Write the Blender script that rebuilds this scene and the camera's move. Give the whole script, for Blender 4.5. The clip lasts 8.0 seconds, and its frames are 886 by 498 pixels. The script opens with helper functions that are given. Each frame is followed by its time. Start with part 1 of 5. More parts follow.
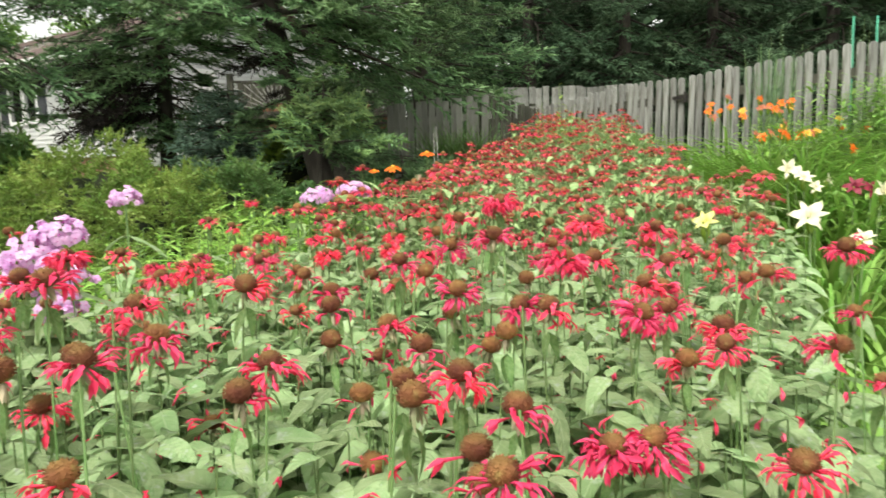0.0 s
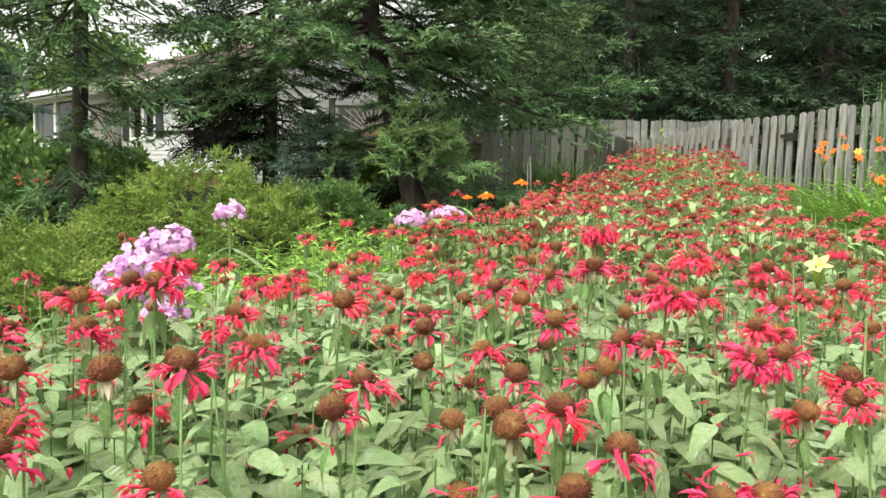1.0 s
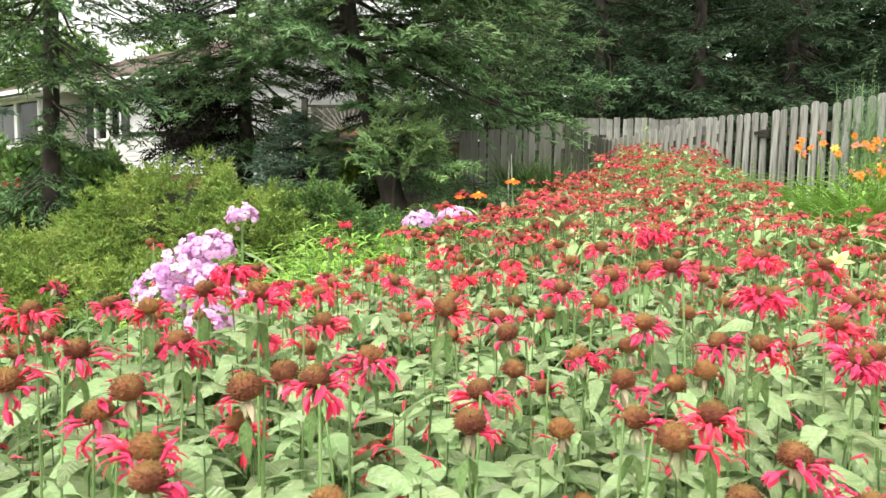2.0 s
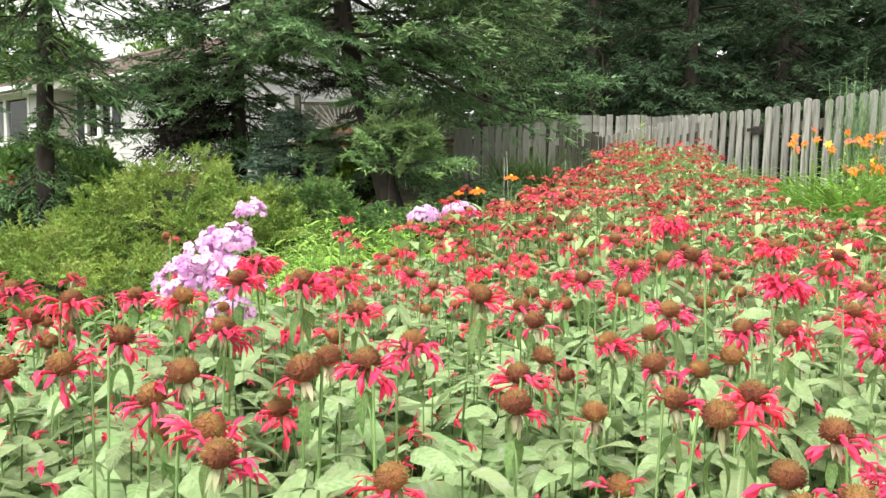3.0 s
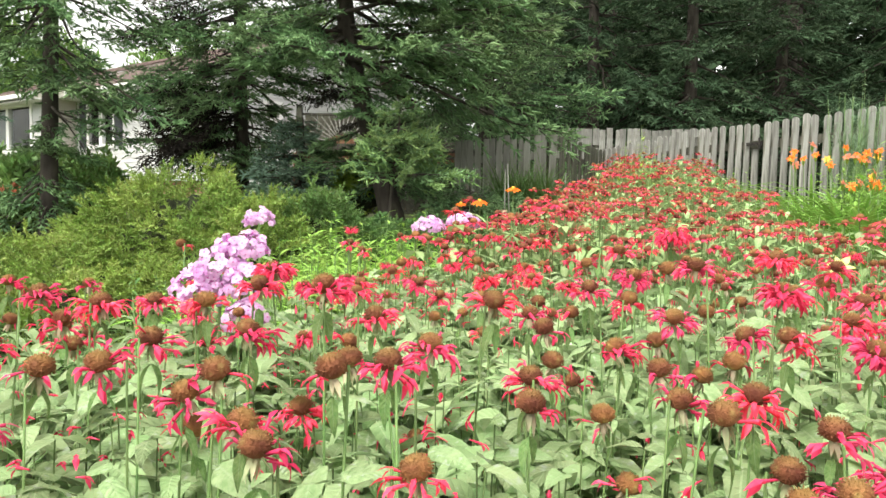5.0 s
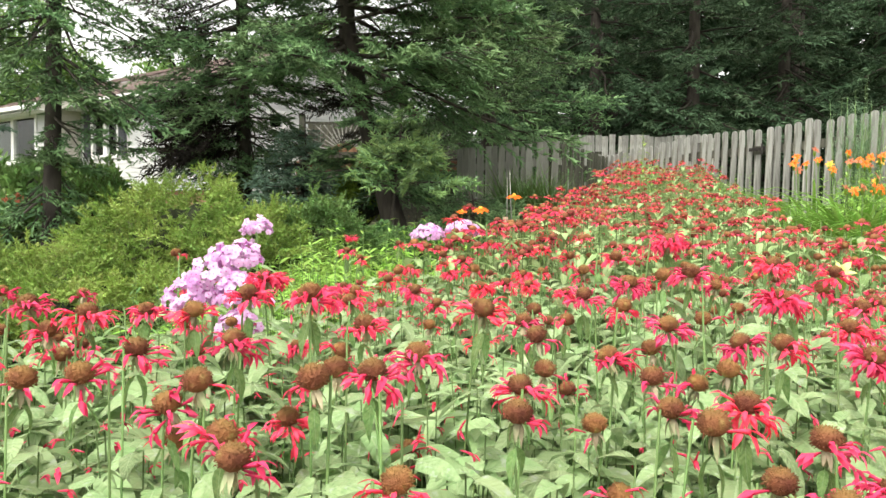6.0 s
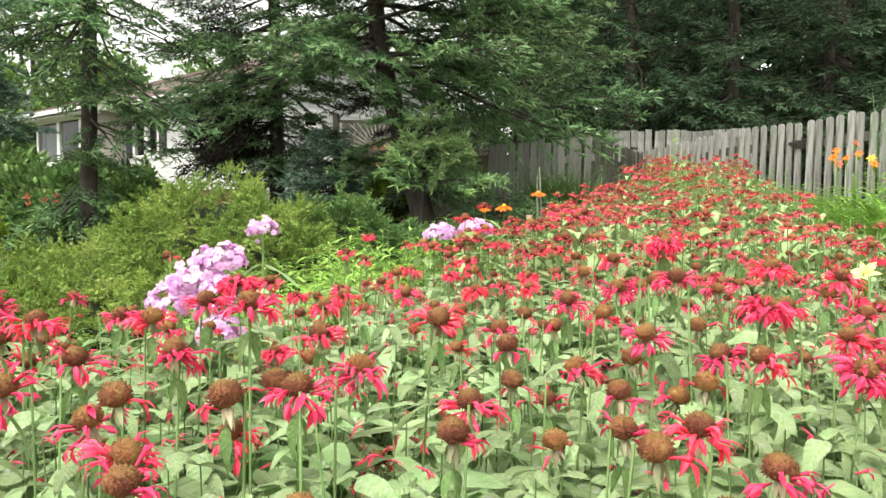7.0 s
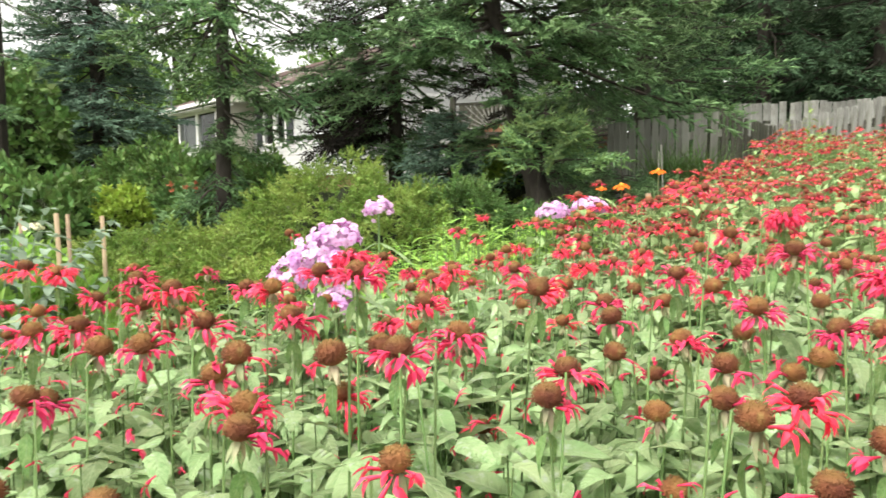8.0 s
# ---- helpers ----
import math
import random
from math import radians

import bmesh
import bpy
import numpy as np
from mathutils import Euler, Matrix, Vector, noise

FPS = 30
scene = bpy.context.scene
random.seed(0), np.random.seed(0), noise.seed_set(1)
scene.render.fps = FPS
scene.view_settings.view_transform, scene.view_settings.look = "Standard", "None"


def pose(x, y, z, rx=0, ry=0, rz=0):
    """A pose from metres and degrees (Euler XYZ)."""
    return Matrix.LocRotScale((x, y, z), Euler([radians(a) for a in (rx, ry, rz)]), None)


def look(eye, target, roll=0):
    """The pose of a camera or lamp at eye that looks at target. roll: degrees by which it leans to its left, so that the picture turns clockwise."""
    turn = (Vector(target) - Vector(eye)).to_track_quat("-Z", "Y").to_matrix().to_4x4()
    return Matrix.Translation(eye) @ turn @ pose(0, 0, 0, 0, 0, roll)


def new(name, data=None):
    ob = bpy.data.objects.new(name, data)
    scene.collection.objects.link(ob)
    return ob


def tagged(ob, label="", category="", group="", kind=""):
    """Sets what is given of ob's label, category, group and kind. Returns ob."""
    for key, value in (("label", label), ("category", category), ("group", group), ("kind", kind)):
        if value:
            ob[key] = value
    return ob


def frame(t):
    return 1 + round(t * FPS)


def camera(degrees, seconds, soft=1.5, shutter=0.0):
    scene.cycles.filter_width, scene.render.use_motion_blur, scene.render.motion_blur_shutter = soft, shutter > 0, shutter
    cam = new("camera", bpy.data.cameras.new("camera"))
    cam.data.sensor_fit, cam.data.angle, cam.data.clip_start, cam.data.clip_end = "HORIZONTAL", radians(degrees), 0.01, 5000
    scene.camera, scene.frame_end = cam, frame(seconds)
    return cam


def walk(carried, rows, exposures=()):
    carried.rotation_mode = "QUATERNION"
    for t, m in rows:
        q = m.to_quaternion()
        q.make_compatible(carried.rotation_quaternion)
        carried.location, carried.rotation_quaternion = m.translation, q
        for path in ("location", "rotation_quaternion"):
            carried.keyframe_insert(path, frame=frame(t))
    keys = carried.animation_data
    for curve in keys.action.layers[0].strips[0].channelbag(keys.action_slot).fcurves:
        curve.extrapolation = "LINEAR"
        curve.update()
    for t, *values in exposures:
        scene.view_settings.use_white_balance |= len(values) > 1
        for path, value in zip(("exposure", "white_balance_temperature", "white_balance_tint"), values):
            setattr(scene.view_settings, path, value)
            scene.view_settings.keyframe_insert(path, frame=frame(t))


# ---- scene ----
cam = camera(63.7, 8.0, shutter=0.25)

PATH = [
    (0, (0.169, 0.111, 1.273), (0.242, 2.097, 1.048), -1.4),
    (0.5, (0.163, 0.12, 1.273), (0.029, 2.108, 1.102), 0.2),
    (1, (0.155, 0.128, 1.268), (-0.015, 2.116, 1.121), 1.2),
    (1.5, (0.101, 0.137, 1.267), (-0.008, 2.128, 1.108), 1.7),
    (2, (0.022, 0.142, 1.27), (-0.06, 2.134, 1.122), 0.6),
    (2.2, (0.005, 0.139, 1.267), (-0.079, 2.132, 1.118), 0.4),
    (3.5, (-0.027, 0.116, 1.261), (-0.072, 2.11, 1.105), 0.6),
    (4, (-0.036, 0.103, 1.263), (-0.087, 2.097, 1.123), 0.8),
    (4.5, (-0.037, 0.093, 1.259), (-0.092, 2.088, 1.126), 1.0),
    (6, (-0.021, 0.102, 1.259), (-0.088, 2.098, 1.158), 0.6),
    (6.5, (0.021, 0.131, 1.264), (-0.091, 2.125, 1.161), 0.6),
    (7, (0.06, 0.144, 1.266), (-0.113, 2.133, 1.156), 0.3),
    (7.5, (0.072, 0.14, 1.26), (-0.207, 2.116, 1.124), -0.0),
    (8, (0.08, 0.131, 1.256), (-0.418, 2.062, 1.098), -0.6),
]
walk(cam, [(t, look(eye, target, roll)) for t, eye, target, roll in PATH],
     exposures=[(0, 1.13, 6900, 3), (1, 1.22, 6900, 5), (2, 1.46, 6900, 6), (8, 1.46, 6900, 6)])


# ---- daylight: bright overcast ----
world = bpy.data.worlds.new("overcast")
scene.world = world
world.use_nodes = True
wn, wl = world.node_tree.nodes, world.node_tree.links
sky = wn.new("ShaderNodeTexSky")
sky.sky_type, sky.sun_disc = "NISHITA", False
sky.sun_elevation, sky.sun_rotation = radians(63), radians(207)
sky.air_density, sky.dust_density, sky.ozone_density = 1.0, 4.0, 0.6
pale = wn.new("ShaderNodeHueSaturation")
pale.inputs["Saturation"].default_value = 0.08
wl.new(sky.outputs["Color"], pale.inputs["Color"])
wl.new(pale.outputs["Color"], wn["Background"].inputs["Color"])
wn["Background"].inputs["Strength"].default_value = 0.15
sun = new("sun", bpy.data.lights.new("sun", "SUN"))
sun.data.energy, sun.data.angle, sun.data.color = 1.3, radians(35), (1.0, 0.96, 0.9)
sun.matrix_world = look((-3, -5.9, 13), (0, 0, 0))


# ---- materials ----
def leaf_veins(n, l, tone, relief, amount):
    """A pale midrib and slanting side veins, with the blade quilted between them, along the leaf's own length and width."""
    def calc(op, a, b=0.0):
        q = n.new("ShaderNodeMath")
        q.operation = op
        for i, x in enumerate((a, b)):
            if isinstance(x, (int, float)):
                q.inputs[i].default_value = x
            else:
                l.new(x, q.inputs[i])
        return q.outputs[0]
    at = n.new("ShaderNodeAttribute")
    at.attribute_name = "leaf_uv"
    sep = n.new("ShaderNodeSeparateXYZ")
    l.new(at.outputs["Vector"], sep.inputs["Vector"])
    across = calc("ABSOLUTE", calc("SUBTRACT", calc("MULTIPLY", sep.outputs["Y"], 2.0), 1.0))
    phase = calc("MULTIPLY", calc("SUBTRACT", sep.outputs["X"], calc("MULTIPLY", across, 0.2)), 8.0)
    quilt = calc("PINGPONG", phase, 0.5)
    rib = calc("LESS_THAN", across, 0.07)
    vein = calc("MAXIMUM", rib, calc("MULTIPLY", calc("LESS_THAN", quilt, 0.05), 0.3))
    mix = n.new("ShaderNodeMix")
    mix.data_type = "RGBA"
    mix.inputs[7].default_value = (0.50, 0.58, 0.38, 1)
    l.new(calc("MULTIPLY", vein, amount), mix.inputs[0])
    l.new(tone, mix.inputs[6])
    high = calc("ADD", calc("MULTIPLY", relief, 0.45), calc("SUBTRACT", calc("MULTIPLY", calc("POWER", quilt, 0.5), 0.55), calc("MULTIPLY", rib, 0.3)))
    return mix.outputs[2], high


def mat(name, a, b, scale=8.0, rough=0.6, bump=0.2, bump_scale=60.0, thin=0.0, spots=None, spot_scale=40.0,
        spot_cut=0.62, metal=0.0, vary=0.25, spec=0.3, stretch=(1, 1, 1), island=False, veins=0.0):
    """Two tones mixed by noise, a finer grain, spots of a third tone, and a change of value from piece to piece."""
    m = bpy.data.materials.new(name)
    m.use_nodes = True
    n, l = m.node_tree.nodes, m.node_tree.links
    p = n["Principled BSDF"]
    co = n.new("ShaderNodeTexCoord")
    mp = n.new("ShaderNodeMapping")
    mp.inputs["Scale"].default_value = stretch
    l.new(co.outputs["Object"], mp.inputs["Vector"])
    big = n.new("ShaderNodeTexNoise")
    big.inputs["Scale"].default_value, big.inputs["Detail"].default_value = scale, 5
    l.new(mp.outputs["Vector"], big.inputs["Vector"])
    ramp = n.new("ShaderNodeValToRGB")
    ramp.color_ramp.elements[0].position, ramp.color_ramp.elements[1].position = 0.36, 0.66
    ramp.color_ramp.elements[0].color, ramp.color_ramp.elements[1].color = (*a, 1), (*b, 1)
    l.new(big.outputs["Fac"], ramp.inputs["Fac"])
    tone = ramp.outputs["Color"]
    fine = n.new("ShaderNodeTexNoise")
    fine.inputs["Scale"].default_value, fine.inputs["Detail"].default_value = bump_scale, 4
    l.new(mp.outputs["Vector"], fine.inputs["Vector"])
    if spots:
        sp = n.new("ShaderNodeTexNoise")
        sp.inputs["Scale"].default_value, sp.inputs["Detail"].default_value = spot_scale, 3
        l.new(mp.outputs["Vector"], sp.inputs["Vector"])
        cut = n.new("ShaderNodeMapRange")
        cut.inputs["From Min"].default_value, cut.inputs["From Max"].default_value = spot_cut, spot_cut + 0.1
        l.new(sp.outputs["Fac"], cut.inputs["Value"])
        mix = n.new("ShaderNodeMix")
        mix.data_type = "RGBA"
        mix.inputs[7].default_value = (*spots, 1)
        l.new(cut.outputs["Result"], mix.inputs[0])
        l.new(tone, mix.inputs[6])
        tone = mix.outputs[2]
    if vary:
        if island:
            which = n.new("ShaderNodeNewGeometry").outputs["Random Per Island"]
        else:
            which = n.new("ShaderNodeObjectInfo").outputs["Random"]
        value = n.new("ShaderNodeMapRange")
        value.inputs["To Min"].default_value, value.inputs["To Max"].default_value = 1 - vary, 1 + vary
        l.new(which, value.inputs["Value"])
        hue = n.new("ShaderNodeMapRange")
        hue.inputs["To Min"].default_value, hue.inputs["To Max"].default_value = 0.5 - 0.045 * vary, 0.5 + 0.045 * vary
        l.new(which, hue.inputs["Value"])
        hsv = n.new("ShaderNodeHueSaturation")
        l.new(value.outputs["Result"], hsv.inputs["Value"])
        l.new(hue.outputs["Result"], hsv.inputs["Hue"])
        l.new(tone, hsv.inputs["Color"])
        tone = hsv.outputs["Color"]
    relief = fine.outputs["Fac"]
    if veins:
        tone, relief = leaf_veins(n, l, tone, relief, veins)
    l.new(tone, p.inputs["Base Color"])
    p.inputs["Roughness"].default_value, p.inputs["Metallic"].default_value = rough, metal
    p.inputs["Specular IOR Level"].default_value = spec
    if bump:
        bu = n.new("ShaderNodeBump")
        bu.inputs["Strength"].default_value, bu.inputs["Distance"].default_value = bump, 0.004
        l.new(relief, bu.inputs["Height"])
        l.new(bu.outputs["Normal"], p.inputs["Normal"])
    if thin:
        tr = n.new("ShaderNodeBsdfTranslucent")
        l.new(tone, tr.inputs["Color"])
        mx = n.new("ShaderNodeMixShader")
        mx.inputs[0].default_value = thin
        l.new(p.outputs["BSDF"], mx.inputs[1])
        l.new(tr.outputs["BSDF"], mx.inputs[2])
        l.new(mx.outputs["Shader"], n["Material Output"].inputs["Surface"])
    return m


LEAF = mat("bee_balm_leaf", (0.25, 0.375, 0.17), (0.38, 0.49, 0.26), 9, 0.5, 0.75, 60, 0.35, (0.42, 0.49, 0.37), 7, 0.60, vary=0.26, spec=0.3, veins=0.3)
LEAF_FAR = mat("bee_balm_leaf_far", (0.235, 0.355, 0.158), (0.375, 0.48, 0.255), 18, 0.5, 0.7, 300, 0.35, (0.42, 0.49, 0.37), 70, 0.60, vary=0.28, spec=0.28, island=True, veins=0.3)
LEAF_DRIFT = mat("drift_leaf", (0.20, 0.325, 0.115), (0.35, 0.46, 0.225), 18, 0.5, 0.3, 60, 0.25, vary=0.3, island=True, veins=0.3)
LEAF_TOP = mat("bee_balm_upper_leaf", (0.13, 0.25, 0.075), (0.23, 0.35, 0.13), 9, 0.45, 0.6, 60, 0.35, vary=0.25, veins=0.25)
STEM = mat("green_stem", (0.075, 0.145, 0.038), (0.13, 0.20, 0.065), 20, 0.55, 0.2, 120, vary=0.2)
BRACT = mat("pale_bract", (0.28, 0.33, 0.17), (0.44, 0.37, 0.26), 60, 0.6, 0.2, 120, 0.3, vary=0.2)
CORE = mat("spent_core", (0.14, 0.046, 0.022), (0.24, 0.098, 0.038), 45, 0.8, 0.5, 300, 0, (0.26, 0.185, 0.062), 60, 0.60, vary=0.25)


def olive_crown(m):
    """The heads ripen from the top: an olive cap that fades into the brown."""
    n, l = m.node_tree.nodes, m.node_tree.links
    co = n.new("ShaderNodeTexCoord")
    sep = n.new("ShaderNodeSeparateXYZ")
    l.new(co.outputs["Object"], sep.inputs["Vector"])
    cap = n.new("ShaderNodeMapRange")
    cap.inputs["From Min"].default_value, cap.inputs["From Max"].default_value = 0.004, 0.0125
    cap.inputs["To Max"].default_value = 0.75
    l.new(sep.outputs["Z"], cap.inputs["Value"])
    mix = n.new("ShaderNodeMix")
    mix.data_type = "RGBA"
    mix.inputs[7].default_value = (0.20, 0.15, 0.04, 1)
    p = n["Principled BSDF"]
    l.new(cap.outputs["Result"], mix.inputs[0])
    l.new(p.inputs["Base Color"].links[0].from_socket, mix.inputs[6])
    l.new(mix.outputs[2], p.inputs["Base Color"])


olive_crown(CORE)
RED = mat("scarlet_petal", (0.78, 0.035, 0.10), (0.88, 0.09, 0.21), 40, 0.5, 0.15, 150, 0.35, (0.90, 0.22, 0.34), 50, 0.62, vary=0.18)
RED_FAR = mat("scarlet_petal_far", (0.58, 0.030, 0.07), (0.78, 0.085, 0.165), 30, 0.55, 0.1, 90, 0.3, vary=0.28, island=True)
CORE_FAR = mat("spent_core_far", (0.13, 0.04, 0.02), (0.22, 0.09, 0.035), 30, 0.8, 0.3, 90, vary=0.3, island=True)
NEEDLE = mat("spruce_needle", (0.058, 0.118, 0.055), (0.118, 0.20, 0.088), 3, 0.6, 0.0, 40, 0.15, (0.15, 0.23, 0.10), 5, 0.6, vary=0.25, spec=0.12)
NEEDLE_TIP = mat("spruce_new_growth", (0.12, 0.22, 0.095), (0.20, 0.315, 0.145), 3, 0.6, 0.0, 40, 0.2, vary=0.25, spec=0.12)
# Darkened copy of the needle colour: shade behind the fence put into it.
NEEDLE_DARK = mat("shade_toned_spruce_needle", (0.026, 0.052, 0.028), (0.060, 0.100, 0.050), 2, 0.7, 0.0, 40, 0.1, vary=0.3, spec=0.06)
NEEDLE_BLUE = mat("blue_spruce_needle", (0.055, 0.105, 0.075), (0.12, 0.185, 0.135), 3, 0.6, 0.0, 40, 0.1, vary=0.25, spec=0.12)
YOUNG_TIP = mat("young_spruce_tip", (0.145, 0.245, 0.085), (0.23, 0.335, 0.125), 3, 0.6, 0.0, 40, 0.2, vary=0.25, spec=0.12)
BLUE_TIP = mat("blue_spruce_new_growth", (0.11, 0.195, 0.135), (0.19, 0.28, 0.20), 3, 0.6, 0.0, 40, 0.15, vary=0.25, spec=0.12)
# Tip tone for that row, likewise lowered by its shade.
DARK_TIP = mat("shade_toned_spruce_tip", (0.052, 0.092, 0.052), (0.10, 0.15, 0.082), 1.2, 0.7, 0.0, 40, 0.12, vary=0.35, spec=0.06)
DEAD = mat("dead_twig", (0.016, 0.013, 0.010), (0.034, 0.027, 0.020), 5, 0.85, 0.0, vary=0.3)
BARK = mat("spruce_bark", (0.028, 0.024, 0.02), (0.075, 0.064, 0.054), 9, 0.9, 1.0, 30, vary=0.1, stretch=(1, 1, 0.35))
YEW = mat("yew_leaf", (0.115, 0.195, 0.036), (0.275, 0.365, 0.085), 2.6, 0.5, 0.0, 40, 0.3, (0.34, 0.41, 0.12), 5, 0.6, vary=0.45, island=True)
# Near-black colour of the shrub cores: the shade inside the foliage put into it.
SHADE_CORE = mat("shrub_shade_core", (0.012, 0.018, 0.008), (0.03, 0.036, 0.013), 9, 0.95, 1.0, 30, vary=0)
SHRUB = mat("shrub_leaf", (0.078, 0.155, 0.045), (0.165, 0.265, 0.075), 3, 0.5, 0.0, 40, 0.25, vary=0.4, island=True)
LIME = mat("lime_shrub_leaf", (0.20, 0.31, 0.04), (0.34, 0.44, 0.08), 3, 0.5, 0.0, 40, 0.3, vary=0.3, island=True)
WEED = mat("bright_weed_leaf", (0.20, 0.38, 0.055), (0.34, 0.52, 0.13), 4, 0.5, 0.0, 40, 0.3, vary=0.3, island=True)
BLADE = mat("daylily_blade", (0.15, 0.31, 0.05), (0.28, 0.44, 0.11), 5, 0.42, 0.15, 60, 0.3, vary=0.25, island=True)
FERN = mat("feathery_leaf", (0.14, 0.24, 0.14), (0.25, 0.35, 0.22), 5, 0.6, 0.0, 60, 0.3, vary=0.25, island=True)
DKFERN = mat("dark_fern_leaf", (0.05, 0.11, 0.034), (0.105, 0.19, 0.06), 5, 0.6, 0.0, 60, 0.3, vary=0.3, island=True)
SILVER = mat("silver_leaf", (0.18, 0.26, 0.18), (0.30, 0.38, 0.29), 6, 0.6, 0.2, 60, 0.25, vary=0.25, island=True)
LILAC = mat("phlox_petal", (0.64, 0.34, 0.66), (0.82, 0.56, 0.80), 25, 0.5, 0.1, 90, 0.35, (0.90, 0.76, 0.91), 30, 0.6, vary=0.14, island=True)
MAGENTA = mat("phlox_eye", (0.55, 0.08, 0.42), (0.65, 0.14, 0.50), 25, 0.5, 0.0, vary=0.1, island=True)
ORANGE = mat("orange_petal", (0.80, 0.125, 0.012), (0.88, 0.23, 0.025), 25, 0.45, 0.1, 90, 0.3, vary=0.2, island=True)
GOLD = mat("golden_petal", (0.85, 0.42, 0.04), (0.90, 0.55, 0.10), 25, 0.45, 0.1, 90, 0.3, vary=0.1, island=True)
CREAM = mat("cream_petal", (0.74, 0.69, 0.46), (0.80, 0.78, 0.62), 20, 0.45, 0.1, 90, 0.3, vary=0.05, island=True)
LEMON = mat("lemon_petal", (0.80, 0.72, 0.20), (0.86, 0.80, 0.36), 20, 0.45, 0.1, 90, 0.3, vary=0.05, island=True)
MAROON = mat("maroon_petal", (0.16, 0.01, 0.03), (0.26, 0.02, 0.05), 20, 0.5, 0.1, 90, 0.2, vary=0.1, island=True)
CORAL = mat("coral_petal", (0.48, 0.12, 0.07), (0.60, 0.22, 0.13), 20, 0.5, 0.1, 90, 0.3, vary=0.2, island=True)
PICKET = mat("weathered_picket", (0.16, 0.158, 0.147), (0.35, 0.348, 0.33), 7, 0.85, 0.8, 40, 0, (0.13, 0.125, 0.10), 9, 0.58, vary=0.22, stretch=(5, 5, 0.35))
BOARD = mat("silvered_board", (0.145, 0.145, 0.125), (0.285, 0.285, 0.255), 5, 0.85, 0.7, 40, 0, (0.12, 0.125, 0.08), 4, 0.58, vary=0.22, stretch=(4, 4, 0.4))
# Board colour with shade put into it; also serves dark posts and rails.
DARK_BOARD = mat("shade_toned_board", (0.035, 0.034, 0.027), (0.10, 0.096, 0.078), 5, 0.9, 0.7, 40, 0, (0.06, 0.075, 0.04), 6, 0.55, vary=0.25, stretch=(4, 4, 0.5))
IRON = mat("black_iron", (0.03, 0.03, 0.03), (0.07, 0.06, 0.055), 30, 0.6, 0.3, 80, metal=0.6, vary=0)
STAKE = mat("wooden_stake", (0.20, 0.145, 0.095), (0.33, 0.245, 0.165), 8, 0.8, 0.5, 60, vary=0.2, stretch=(3, 3, 0.4))
GREEN_STAKE = mat("green_coated_stake", (0.03, 0.20, 0.12), (0.05, 0.28, 0.17), 8, 0.4, 0.1, 60, vary=0.1)
SIDING = mat("white_vinyl_siding", (0.54, 0.55, 0.56), (0.64, 0.64, 0.64), 1.2, 0.45, 0.1, 30, 0, (0.62, 0.62, 0.60), 2.0, 0.66, vary=0.05)
SIDING_BEIGE = mat("beige_vinyl_siding", (0.52, 0.49, 0.44), (0.60, 0.57, 0.52), 1.2, 0.5, 0.1, 30, vary=0.05)
WHITE = mat("white_trim", (0.78, 0.78, 0.77), (0.85, 0.85, 0.85), 3, 0.4, 0.1, 30, vary=0.04)
SHINGLE = mat("brown_shingle", (0.105, 0.075, 0.068), (0.18, 0.135, 0.125), 6, 0.9, 0.6, 60, vary=0.2)
SHUTTER = mat("charcoal_shutter", (0.05, 0.055, 0.065), (0.08, 0.085, 0.095), 6, 0.5, 0.2, 40, vary=0.1)
BRICK = mat("red_brick_footing", (0.20, 0.10, 0.075), (0.30, 0.16, 0.12), 12, 0.9, 0.5, 60, vary=0.2)
CEDAR = mat("stained_cedar", (0.15, 0.075, 0.042), (0.26, 0.14, 0.08), 6, 0.7, 0.4, 60, vary=0.2, stretch=(3, 3, 0.5))
DISH = mat("grey_dish", (0.22, 0.24, 0.26), (0.30, 0.32, 0.34), 5, 0.45, 0.05, 40, vary=0)
# Indoor dimness is put into this colour; the hidden sheathing shares it.
ROOM = mat("darkened_room", (0.02, 0.02, 0.02), (0.05, 0.045, 0.04), 2, 0.9, 0.0, vary=0)
SOIL = mat("mulch_and_grass", (0.045, 0.05, 0.022), (0.10, 0.14, 0.045), 1.6, 0.95, 1.0, 22, 0, (0.07, 0.045, 0.03), 6, 0.56, vary=0)
CROWN = mat("broadleaf_crown", (0.11, 0.21, 0.05), (0.22, 0.34, 0.10), 0.8, 0.5, 0.0, 40, 0.3, vary=0.35, island=True)
GLASS = bpy.data.materials.new("window_glass")
GLASS.use_nodes = True
GLASS.node_tree.nodes["Principled BSDF"].inputs["Base Color"].default_value = (0.9, 0.95, 0.95, 1)
GLASS.node_tree.nodes["Principled BSDF"].inputs["Roughness"].default_value = 0.03
GLASS.node_tree.nodes["Principled BSDF"].inputs["Transmission Weight"].default_value = 1.0
GLASS.node_tree.nodes["Principled BSDF"].inputs["IOR"].default_value = 1.2

# ---- mesh helpers ----
rng = np.random.default_rng(7)


def rot(axis, deg):
    return np.array(Matrix.Rotation(radians(deg), 3, axis))


def frame_to(way, up=(0, 0, 1)):
    """A turn whose x axis runs along way and whose z axis is as near to up as can be."""
    x = np.asarray(way, float) / np.linalg.norm(way)
    y = np.cross(up, x)
    if np.linalg.norm(y) < 1e-4:
        y = np.cross((0, 1, 0), x)
    y /= np.linalg.norm(y)
    return np.stack([x, y, np.cross(x, y)], 1)


